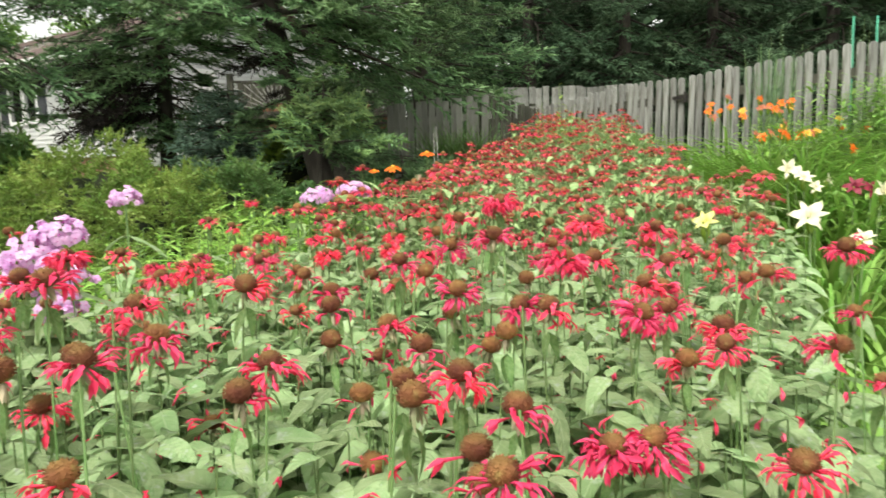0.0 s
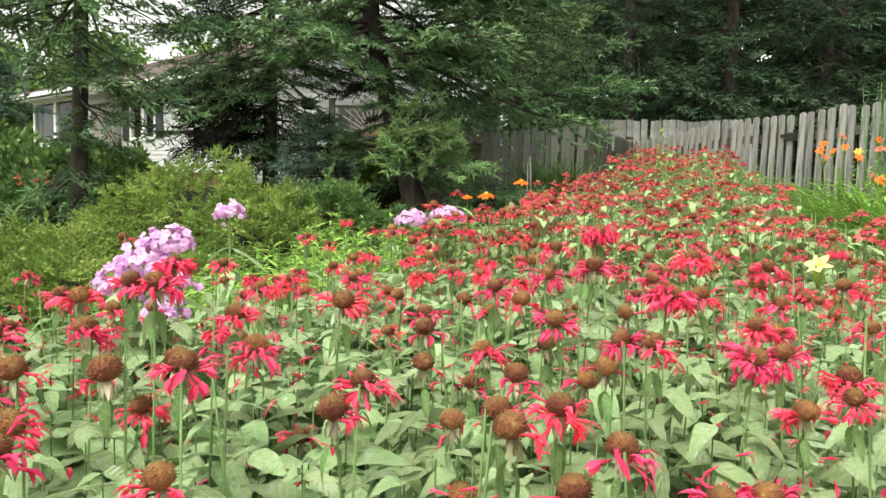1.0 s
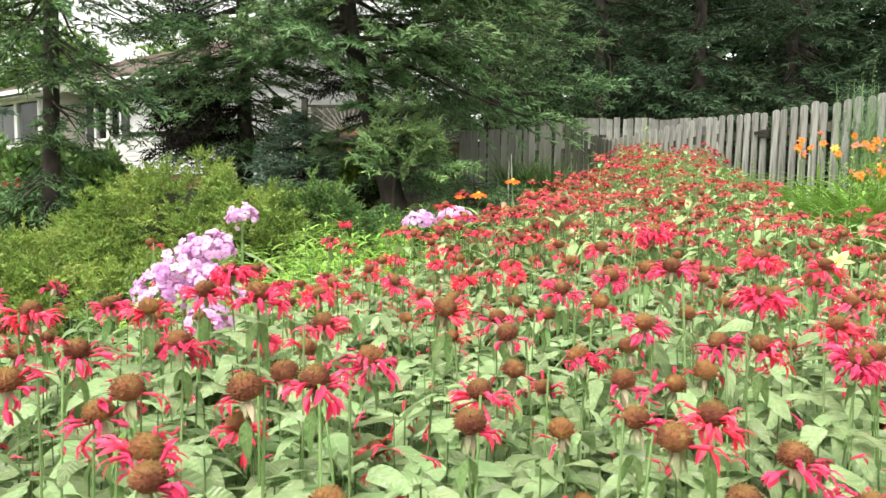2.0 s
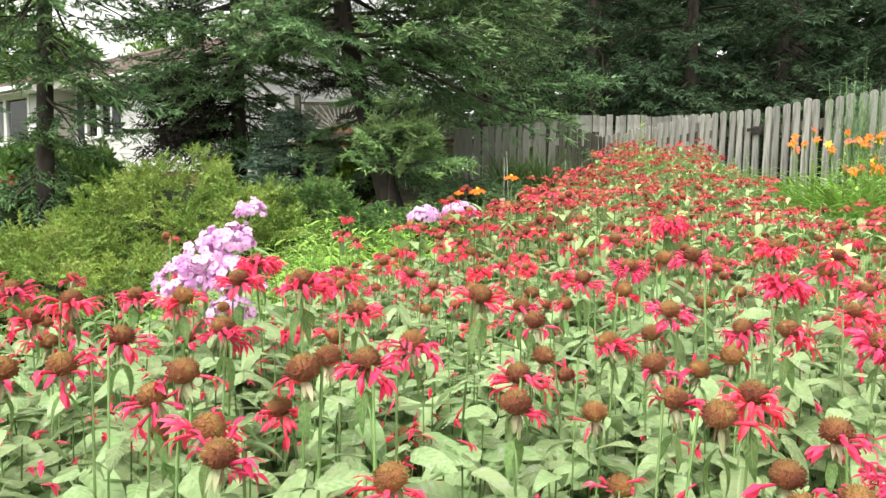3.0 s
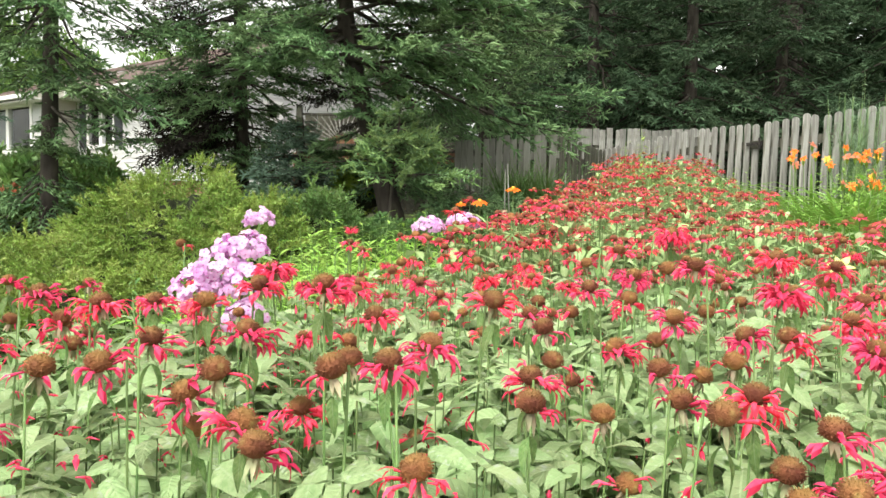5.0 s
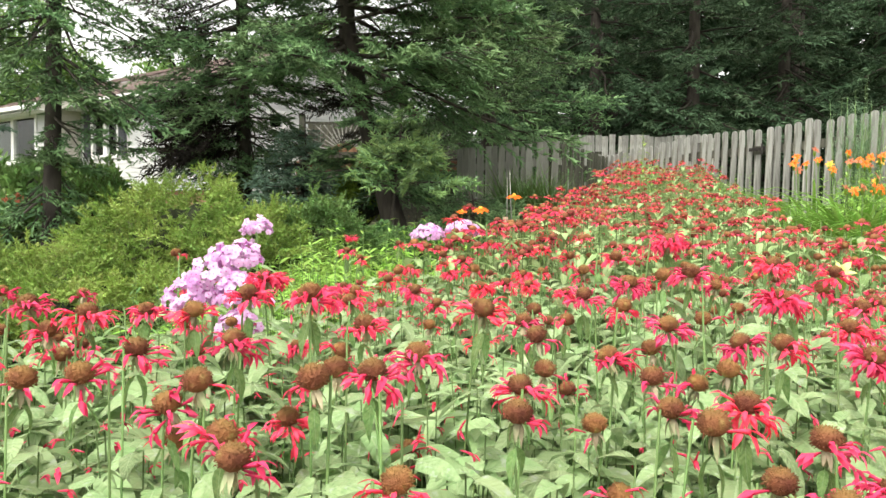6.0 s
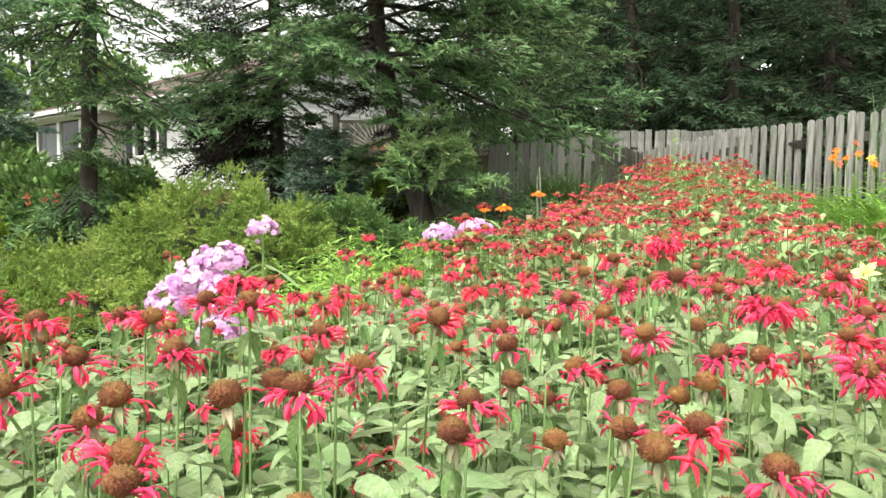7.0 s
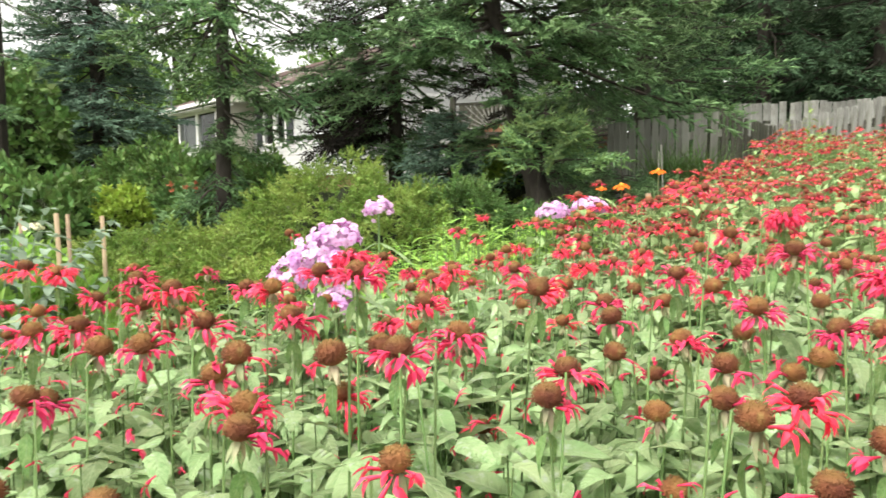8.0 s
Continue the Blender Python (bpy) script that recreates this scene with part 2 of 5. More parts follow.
class Soup:
    """Triangles gathered piece by piece, with a material slot for each."""

    def __init__(self):
        self.v, self.f, self.m, self.uv, self.n = [], [], [], [], 0

    def add(self, shape, turn=None, at=(0, 0, 0), scale=1.0, slot=0):
        v, f = shape[:2]
        self.uv.append(shape[2] if len(shape) > 2 else np.full((len(v), 2), 0.5))
        v = v * scale
        if turn is not None:
            v = v @ np.asarray(turn).T
        self.v.append(v + np.asarray(at, float))
        self.f.append(f + self.n)
        self.m.append(np.full(len(f), slot))
        self.n += len(v)
        return self

    def mesh(self, name, mats, smooth=True):
        me = bpy.data.meshes.new(name)
        v, f, s = np.concatenate(self.v), np.concatenate(self.f), np.concatenate(self.m)
        me.vertices.add(len(v))
        me.vertices.foreach_set("co", v.ravel().astype(np.float32))
        me.loops.add(len(f) * 3)
        me.loops.foreach_set("vertex_index", f.ravel().astype(np.int32))
        me.polygons.add(len(f))
        me.polygons.foreach_set("loop_start", np.arange(0, len(f) * 3, 3, dtype=np.int32))
        me.polygons.foreach_set("loop_total", np.full(len(f), 3, np.int32))
        for m in mats:
            me.materials.append(m)
        me.polygons.foreach_set("material_index", s.astype(np.int32))
        me.polygons.foreach_set("use_smooth", np.full(len(f), smooth))
        uv = np.concatenate(self.uv) if self.uv else []
        if len(uv) == len(v) and np.ptp(uv) > 0:
            lay = me.attributes.new("leaf_uv", "FLOAT_VECTOR", "POINT")
            lay.data.foreach_set("vector", np.column_stack([uv, np.zeros(len(v))]).ravel().astype(np.float32))
        me.update()
        return me

    def shape(self):
        return np.concatenate(self.v), np.concatenate(self.f)


def grid(nu, nv, at):
    """A sheet of nu x nv cells through at(u, v)."""
    v = np.array([at(i / nu, j / nv) for i in range(nu + 1) for j in range(nv + 1)], float)
    f = []
    for i in range(nu):
        for j in range(nv):
            a = i * (nv + 1) + j
            b = a + nv + 1
            f += [(a, b, b + 1), (a, b + 1, a + 1)]
    return v, np.array(f)


def tube(points, radii, sides=5):
    """A bent, tapered round bar."""
    p = [np.asarray(q, float) for q in points]
    v, f = [], []
    for i, q in enumerate(p):
        way = p[min(i + 1, len(p) - 1)] - p[max(i - 1, 0)]
        t = frame_to(way, (0, 0, 1) if abs(way[2]) < 0.9 * np.linalg.norm(way) else (1, 0, 0))
        for k in range(sides):
            a = 2 * math.pi * k / sides
            v.append(q + radii[i] * (math.cos(a) * t[:, 1] + math.sin(a) * t[:, 2]))
    for i in range(len(p) - 1):
        for k in range(sides):
            a, b = i * sides + k, i * sides + (k + 1) % sides
            f += [(a, b, b + sides), (a, b + sides, a + sides)]
    v += [p[0], p[-1]]
    n = len(p) * sides
    for k in range(sides):
        f += [(n, (k + 1) % sides, k), (n + 1, n - sides + k, n - sides + (k + 1) % sides)]
    return np.array(v), np.array(f)


def box(x0, y0, z0, x1, y1, z1):
    v = np.array([(x, y, z) for x in (x0, x1) for y in (y0, y1) for z in (z0, z1)], float)
    q = [(0, 1, 3, 2), (4, 6, 7, 5), (0, 4, 5, 1), (2, 3, 7, 6), (0, 2, 6, 4), (1, 5, 7, 3)]
    return v, np.array([t for a, b, c, d in q for t in ((a, b, c), (a, c, d))])


def leaf(length, width, droop=0.3, fold=0.25, wave=0.0, nu=6, tip=1.6, stalk=0.0, nv=2, curl=0.0):
    """A pointed blade along x, folded along its rib, bending down to its tip, with its own length and width coordinates."""
    def at(u, v):
        s = v * 2 - 1
        w = width * 0.5 * (math.sin(math.pi * min(1, u ** (1 / tip) * 0.98 + 0.02)) ** 0.8 + 0.02)
        x = stalk + length * u
        z = -droop * length * u * u + fold * abs(s) * w - curl * s * s * w + wave * width * math.sin(9 * u + 2 * s) * abs(s)
        return x, s * w, z
    blade = grid(nu, nv, at)
    s = Soup().add((*blade, np.array([(i / nu, j / nv) for i in range(nu + 1) for j in range(nv + 1)])))
    if stalk:
        s.add(tube([(0, 0, 0), (stalk + length * 0.06, 0, 0)], [0.016, 0.013], 3))
    return (*s.shape(), np.concatenate(s.uv))


def part(name, data, material, parent=None, label="", m=None, smooth=True):
    """One mesh object under a thing or a part. data: a shape, a Soup or a ready mesh."""
    if isinstance(data, tuple):
        data = Soup().add(data)
    if isinstance(data, Soup):
        data = data.mesh(name, material if isinstance(material, list) else [material], smooth)
    ob = new(name, data)
    if parent is not None:
        ob.parent = parent
    if m is not None:
        ob.matrix_basis = m
    return tagged(ob, label)


def thing(name, m, label, category, group="", kind=""):
    ob = new(name)
    ob.empty_display_size = 0.05
    ob.matrix_basis = m
    return tagged(ob, label, category, group, kind)


def mtx(turn, at, scale=1.0):
    m = np.eye(4)
    m[:3, :3] = np.asarray(turn) * scale
    m[:3, 3] = at
    return Matrix(m.tolist())


# ---- ground ----
def ground_z(x, y):
    z = float(np.interp(y, [-60, 0, 2, 3.2, 5, 7, 9, 12, 400], [0.0, 0.10, 0.18, 0.34, 0.66, 0.92, 1.06, 1.08, 1.2]))
    side = min(1.0, max(0.0, (-0.5 - x) / 2.5)) * min(1.0, max(0.0, (9 - y) / 4))
    return z - 0.16 * side


def build_ground():
    xs = np.concatenate([[-400, -150, -60, -30], np.arange(-18, 16.1, 0.4), [25, 60, 150, 400]])
    ys = np.concatenate([[-400, -150, -60, -20, -8], np.arange(-4, 24.1, 0.4), [35, 60, 150, 400]])
    v = [(x, y, ground_z(x, y) + (0.02 * noise.noise(Vector((x * 1.3, y * 1.3, 0))) if abs(x) < 20 else 0)) for x in xs for y in ys]
    f, n = [], len(ys)
    for i in range(len(xs) - 1):
        for j in range(n - 1):
            a = i * n + j
            f += [(a, a + n, a + n + 1), (a, a + n + 1, a + 1)]
    tagged(part("ground", (np.array(v), np.array(f)), SOIL), "dark mulch and rough grass rising to the fence", "ground", kind="structure")


build_ground()


# ---- fences ----
def picket_mesh(name, width, height, material, dome=0.035, thick=0.02):
    """An upright board with a rounded (dome > 0) or square top, its foot at the origin, its face towards -y."""
    w = width / 2
    ring = [(-w, 0), (w, 0), (w, height - dome)]
    if dome:
        ring += [(w * math.cos(a), height - dome + dome * math.sin(a)) for a in (0.5, 1.05, 1.57, 2.09, 2.64)]
    ring += [(-w, height - dome)]
    n = len(ring)
    v = [(x, -thick / 2, z) for x, z in ring] + [(x, thick / 2, z) for x, z in ring]
    f = [(0, i, i + 1) for i in range(1, n - 1)] + [(n, n + i + 1, n + i) for i in range(1, n - 1)]
    for i in range(n):
        j = (i + 1) % n
        f += [(i, i + n, j + n), (i, j + n, j)]
    return Soup().add((np.array(v), np.array(f))).mesh(name, [material], False)


def fence(name, a, b, top_a, top_b, height, pitch, width, material, label, dome=0.035, rails=(0.2, 0.8), post_every=2.0, ragged=0.012, behind=1, board="picket"):
    """A run of upright boards from a to b on two rails, with posts behind."""
    a, b = np.array(a, float), np.array(b, float)
    run = np.linalg.norm(b - a)
    way = (b - a) / run
    turn = math.degrees(math.atan2(way[1], way[0]))
    top = thing(name, pose(a[0], a[1], top_a - height, 0, 0, turn), label, "fence")
    me = [picket_mesh(board, width * s, height, material, dome * s) for s in (1.0, 0.96, 1.04)]
    rise = (top_b - top_a) / run
    r = random.Random(len(name) * 7 + int(run * 10))
    for i in range(int(run / pitch) + 1):
        x = i * pitch
        part(board, r.choice(me), None, top, m=pose(x, r.uniform(-0.003, 0.003), rise * x + r.gauss(0, ragged), r.gauss(0, 0.6), r.gauss(0, 0.7), r.gauss(0, 1.5)))
    for h in rails:
        rail = box(-0.05, 0.012, -0.045, run + 0.05, 0.05, 0.045)
        part("rail", rail, DARK_BOARD if material is PICKET else material, top, m=mtx(np.array([[1, 0, 0], [0, behind, 0], [0, 0, 1]]) @ rot("Y", -math.degrees(math.atan(rise))), (0, 0, height * h)), smooth=False)
    k = 0.0
    while k <= run + 0.01:
        part("post", box(k - 0.045, 0.05, -0.25, k + 0.045, 0.14, height * 0.93 + rise * k), material, top, m=mtx(np.diag([1, behind, 1]), (0, 0, 0)), smooth=False)
        k += post_every
    return top


run_right = (3.2, 8.0)
way_right = np.array([0.5, -0.866])
far_corner = np.array([1.97, 10.4])
near_end = np.array(run_right) + way_right * 4.6
gate_a, gate_b = np.array(run_right) - way_right * 0.05, np.array(run_right) - way_right * 1.05
fence("picket_fence", np.array(run_right) + way_right * 0.04, near_end, 2.225, 2.355, 1.22, 0.113, 0.072, PICKET, "weathered grey picket fence with rounded tops")
fence("picket_fence", far_corner, gate_b, 2.10, 2.215, 1.22, 0.113, 0.072, PICKET, "weathered grey picket fence running behind the flower bed", behind=1)
gate = fence("picket_gate", gate_b + way_right * 0.06, gate_a, 2.22, 2.222, 1.2, 0.113, 0.072, PICKET, "weathered picket gate with black iron hinges", post_every=9)
for zz in (0.97, 0.26):
    hinge = Soup().add(box(0.80, -0.024, zz - 0.018, 1.0, -0.013, zz + 0.018)).add(tube([(0.97, -0.026, zz - 0.06), (0.97, -0.026, zz + 0.06)], [0.012, 0.012], 8))
    part("hinge", hinge, IRON, gate, "black iron strap hinge", smooth=False)
# The shade on this side of the pickets is given by the darker colour.
fence("damp_picket_fence", (1.1, 9.02), far_corner, 2.15, 2.07, 1.2, 0.125, 0.078, DARK_BOARD, "picket fence coloured dark for its shaded side")
fence("board_fence", (-0.12, 9.36), (1.08, 9.0), 2.09, 2.16, 1.25, 0.093, 0.079, BOARD, "tall weathered grey board fence beneath the spruce", dome=0.0, ragged=0.013, board="board")
fence("neighbour_board_fence", (1.2, 13.0), (4.5, 13.2), 2.665, 2.70, 1.66, 0.115, 0.108, PICKET, "silver-grey close-boarded fence further back", dome=0.0, ragged=0.015, board="board")


# ---- house ----
def siding_wall(name, a, b, z0, z1, material, label, holes=(), gable=0.0):
    """Clapboards between two plan points, with thickness, left out where holes (u0, u1, z0, z1) lie."""
    a, b = np.array(a, float), np.array(b, float)
    run = np.linalg.norm(b - a)
    w = (b - a) / run
    turn = math.degrees(math.atan2(w[1], w[0]))
    wall = thing(name, pose(a[0], a[1], 0, 0, 0, turn), label, "wall", kind="structure")
    step = 0.115
    z = z0
    while z < z1 + gable - 0.02:
        u0, u1 = 0.0, run
        if z > z1:
            k = (z - z1) / gable
            u0, u1 = run / 2 * k, run - run / 2 * k
        cuts = [(u0, u1)]
        for h0, h1, hz0, hz1 in holes:
            if z + step > hz0 and z < hz1:
                cuts = [c for s, e in cuts for c in ((s, min(e, h0)), (max(s, h1), e)) if c[1] - c[0] > 0.01]
        for s, e in cuts:
            v, f = box(s, 0, z, e, 0.03, z + step + 0.012)
            v = v.copy()
            v[(v[:, 1] < 0.001) & (v[:, 2] < z + 0.01), 1] = -0.018
            part("siding_board", (v, f), material, wall, smooth=False)
        z += step
    cuts = [(0.03, run - 0.03, z0, z1)]
    core = Soup()
    edges = sorted({0.03, run - 0.03, *[q for h in holes for q in h[:2]]})
    for s, e in zip(edges, edges[1:]):
        mids = [h for h in holes if h[0] <= (s + e) / 2 <= h[1]]
        levels = [z0, *[q for h in mids for q in h[2:]], z1]
        for p, q in zip(levels[::2], levels[1::2]):
            core.add(box(s, 0.034, p, e, 0.2, q))
    if gable:
        core.add((np.array([(0.05, 0.034, z1), (run - 0.05, 0.034, z1), (run / 2, 0.034, z1 + gable), (0.05, 0.2, z1), (run - 0.05, 0.2, z1), (run / 2, 0.2, z1 + gable)]),
                  np.array([(0, 1, 2), (5, 4, 3), (0, 2, 5), (0, 5, 3), (1, 4, 5), (1, 5, 2)])))
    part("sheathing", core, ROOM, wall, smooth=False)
    return wall


def house_window(wall, u0, u1, z0, z1, panes=2, shutters=0.0):
    # Box added behind the glass, coloured near-black for the unlit room.
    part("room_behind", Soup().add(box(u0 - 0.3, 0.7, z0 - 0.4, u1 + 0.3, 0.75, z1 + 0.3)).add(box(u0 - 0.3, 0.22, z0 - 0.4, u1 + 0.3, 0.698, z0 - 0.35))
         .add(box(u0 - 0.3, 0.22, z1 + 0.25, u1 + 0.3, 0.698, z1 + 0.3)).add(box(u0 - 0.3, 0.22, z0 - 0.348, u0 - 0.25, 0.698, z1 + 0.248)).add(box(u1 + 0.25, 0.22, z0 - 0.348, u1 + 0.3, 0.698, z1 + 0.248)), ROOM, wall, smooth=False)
    win = part("window", box(u0 - 0.07, -0.05, z0 - 0.09, u1 + 0.07, 0.06, z0), WHITE, wall, "white-framed house window", smooth=False)
    part("window_frame", Soup().add(box(u0 - 0.11, -0.04, z0, u0, 0.06, z1)).add(box(u1, -0.04, z0, u1 + 0.11, 0.06, z1)).add(box(u0 - 0.11, -0.045, z1, u1 + 0.11, 0.06, z1 + 0.1)), WHITE, win, smooth=False)
    w = (u1 - u0) / panes
    for i in range(panes):
        pane = part("pane", box(u0 + i * w + 0.03, 0.02, z0 + 0.03, u0 + (i + 1) * w - 0.03, 0.026, z1 - 0.03), GLASS, win, smooth=False)
        pane.visible_shadow = False
        if i:
            part("mullion", box(u0 + i * w - 0.08, -0.03, z0, u0 + i * w + 0.08, 0.055, z1), WHITE, win, smooth=False)
    if shutters:
        for s in (u0 - 0.1 - shutters, u1 + 0.1):
            sh = Soup().add(box(s, -0.045, z0 - 0.05, s + shutters, -0.022, z1 + 0.05))
            k = z0
            while k < z1:
                sh.add(box(s + 0.04, -0.055, k, s + shutters - 0.04, -0.044, k + 0.045))
                k += 0.07
            part("shutter", sh, SHUTTER, win, "charcoal louvred shutter", smooth=False)
    return win


house_u, house_n = np.array([-0.829, 0.559]), np.array([0.559, 0.829])
corner = np.array([-5.757, 15.75])
EAVE, FOOT = 3.98, 1.72
far_w1 = corner + house_u * 5.42
wing_c = far_w1 - house_n * 0.8
wing_e = wing_c + house_u * 3.55
WING_EAVE = EAVE - 0.1
siding_wall("wall_front", far_w1, corner, FOOT, EAVE, SIDING, "white vinyl lap siding wall of the house", holes=((0.62, 1.75, 2.65, 3.72),))
siding_wall("wall_gable", corner, corner + house_n * 7.4, FOOT - 0.25, EAVE, SIDING, "white vinyl siding gable wall behind the spruces", holes=((1.7, 2.1, 3.3, 3.6),), gable=1.7)
siding_wall("wall_return", wing_c, far_w1 - house_n * 0.03, FOOT, EAVE, SIDING_BEIGE, "beige vinyl siding on the short return wall")
siding_wall("wall_wing", wing_e, wing_c, FOOT, WING_EAVE, SIDING, "white siding wing wall with a wide window", holes=((0.15, 2.75, 2.55, 3.66),))
for ob in [o for o in scene.objects if o.name.startswith("wall_front")]:
    house_window(ob, 0.62, 1.75, 2.65, 3.72, 2, 0.34)
for ob in [o for o in scene.objects if o.name.startswith("wall_wing")]:
    house_window(ob, 0.15, 2.75, 2.55, 3.66, 2)
for ob in [o for o in scene.objects if o.name.startswith("wall_gable")]:
    house_window(ob, 1.7, 2.1, 3.3, 3.6, 1)


def build_roof():
    roof = thing("house_roof", mtx(np.eye(3), (0, 0, 0)), "brown asphalt shingle roof with white gutters", "roof", kind="structure")
    ridge_z = EAVE + 1.75
    for eave_pt, end, name, low in ((corner, far_w1, "front_slope", EAVE), (wing_c, wing_e, "wing_slope", WING_EAVE)):
        e0, e1 = eave_pt - house_n * 0.45 - house_u * 0.35, end - house_n * 0.45 + house_u * 0.3
        depth = 4.15 if name == "front_slope" else 4.95
        rows = 14
        for i in range(rows):
            s, t = i / rows, (i + 1) / rows
            p = [np.array([*(q + house_n * depth * k), low + 0.02 + (ridge_z - low) * k + lift]) for q, k, lift in
                 ((e0, s, 0.03), (e1, s, 0.03), (e1, t + 0.01, 0.008), (e0, t + 0.01, 0.008))]
            under = [q - np.array([0, 0, 0.03]) for q in p]
            v = np.array(p + under)
            f = np.array([(0, 1, 2), (0, 2, 3), (4, 6, 5), (4, 7, 6), (0, 4, 5), (0, 5, 1), (1, 5, 6), (1, 6, 2), (2, 6, 7), (2, 7, 3), (3, 7, 4), (3, 4, 0)])
            part("shingle_course", (v, f), SHINGLE, roof, smooth=False)
        for off, dz, hh, nm in ((-0.06, -0.10, 0.10, "gutter"), (0.03, -0.16, 0.02, "soffit")):
            g0, g1 = e0 + house_n * off, e1 + house_n * off
            wide = 0.11 if nm == "gutter" else 0.42
            v = np.array([[*(q + house_n * k), low + dz + z] for q in (g0, g1) for k in (0, wide) for z in (0, hh)])
            f = box(0, 0, 0, 1, 1, 1)[1]
            part(nm, (v, f), WHITE, roof, "white gutter" if nm == "gutter" else "", smooth=False)
    # the step between the two front slopes
    e = wing_c - house_n * 0.45 - house_u * 0.33
    slant = (ridge_z - WING_EAVE) / 4.95
    side = [(0.0, -0.16), (0.0, 0.0), (0.8, slant * 0.8), (4.9, slant * 4.9), (0.8, -0.04)]
    v = np.array([[*(e + house_n * k + house_u * w), WING_EAVE + h] for w in (0, 0.03) for k, h in side])
    f = [(0, 1, 2), (0, 2, 4), (4, 2, 3), (5, 7, 6), (5, 9, 7), (9, 8, 7)]
    part("rake_board", (v, np.array(f)), SIDING_BEIGE, roof, smooth=False)
    # far slope, closing the house
    e0 = corner + house_n * 7.8 - house_u * 0.35
    e1 = e0 + house_u * 9.5
    r0, r1 = corner + house_n * 3.7 - house_u * 0.35, corner + house_n * 3.7 + house_u * 9.3
    v = np.array([[*e0, EAVE], [*e1, EAVE], [*r1, ridge_z], [*r0, ridge_z], [*e0, EAVE - 0.05], [*e1, EAVE - 0.05], [*r1, ridge_z - 0.05], [*r0, ridge_z - 0.05]])
    f = np.array([(0, 1, 2), (0, 2, 3), (4, 6, 5), (4, 7, 6), (0, 4, 5), (0, 5, 1), (1, 5, 6), (1, 6, 2), (2, 6, 7), (2, 7, 3), (3, 7, 4), (3, 4, 0)])
    part("rear_slope", (v, f), SHINGLE, roof, smooth=False)
    # brick footing under the siding
    foot = Soup()
    for a, b in ((far_w1, corner), (corner, corner + house_n * 7.4), (wing_e, wing_c)):
        w = (b - a) / np.linalg.norm(b - a)
        inn = np.array([-w[1], w[0]])
        q = [a + inn * 0.05, b + inn * 0.05, b + inn * 0.2, a + inn * 0.2]
        v = np.array([[*p, z] for p in q for z in (0.7, FOOT - (0.26 if a is corner else 0.01))])
        foot.add((v, np.array([(0, 2, 3), (0, 3, 1), (2, 4, 5), (2, 5, 3), (4, 6, 7), (4, 7, 5), (6, 0, 1), (6, 1, 7), (1, 3, 5), (1, 5, 7)])))
    tagged(part("foundation", foot, BRICK, smooth=False), "low red brick footing under the siding", "foundation", kind="structure")
    back = wing_e + house_n * 8
    for nm, a, b in (("wall_rear", corner + house_n * 7.3, back), ("wall_side", wing_e, back)):
        w = (b - a) / np.linalg.norm(b - a)
        inn = np.array([w[1], -w[0]])
        v = np.array([[*p, z] for p in (a, b, b + inn * 0.15, a + inn * 0.15) for z in (0.8, EAVE)])
        tagged(part(nm, (v, np.array([(0, 2, 3), (0, 3, 1), (2, 4, 5), (2, 5, 3), (4, 6, 7), (4, 7, 5), (6, 0, 1), (6, 1, 7), (1, 3, 5), (1, 5, 7)])), SIDING, smooth=False),
               "plain siding wall closing the house", "wall", kind="structure")


build_roof()


def satellite_dish(at):
    d = thing("satellite_dish", pose(*at, 0, 0, -60), "grey satellite dish on the roof edge", "satellite dish")
    def bowl(u, v):
        a, r = v * 2 * math.pi, 0.30 * u
        return r * math.cos(a), 0.28 * u * u * 0.3, r * 1.1 * math.sin(a)
    s = Soup().add(grid(5, 20, bowl))
    v, f = grid(5, 20, bowl)
    s.add((v + np.array([0, 0.012, 0]), f[:, ::-1]))
    part("reflector", s, DISH, d, m=pose(0, 0, 0.55, -25, 0, 0))
    part("mast", tube([(0, 0.05, -0.05), (0, 0.06, 0.3), (0, 0.08, 0.5)], [0.022, 0.022, 0.022], 8), DISH, d)
    part("feed_arm", tube([(0, 0.03, 0.3), (0.02, -0.3, 0.45), (0.02, -0.42, 0.6)], [0.013, 0.013, 0.01], 6), WHITE, d, "pale feed arm")
    part("feed_horn", tube([(0.02, -0.46, 0.58), (0.02, -0.36, 0.64)], [0.04, 0.03], 8), WHITE, d)


satellite_dish((*(wing_e + house_u * 0.05 - house_n * 0.25), WING_EAVE + 0.12))


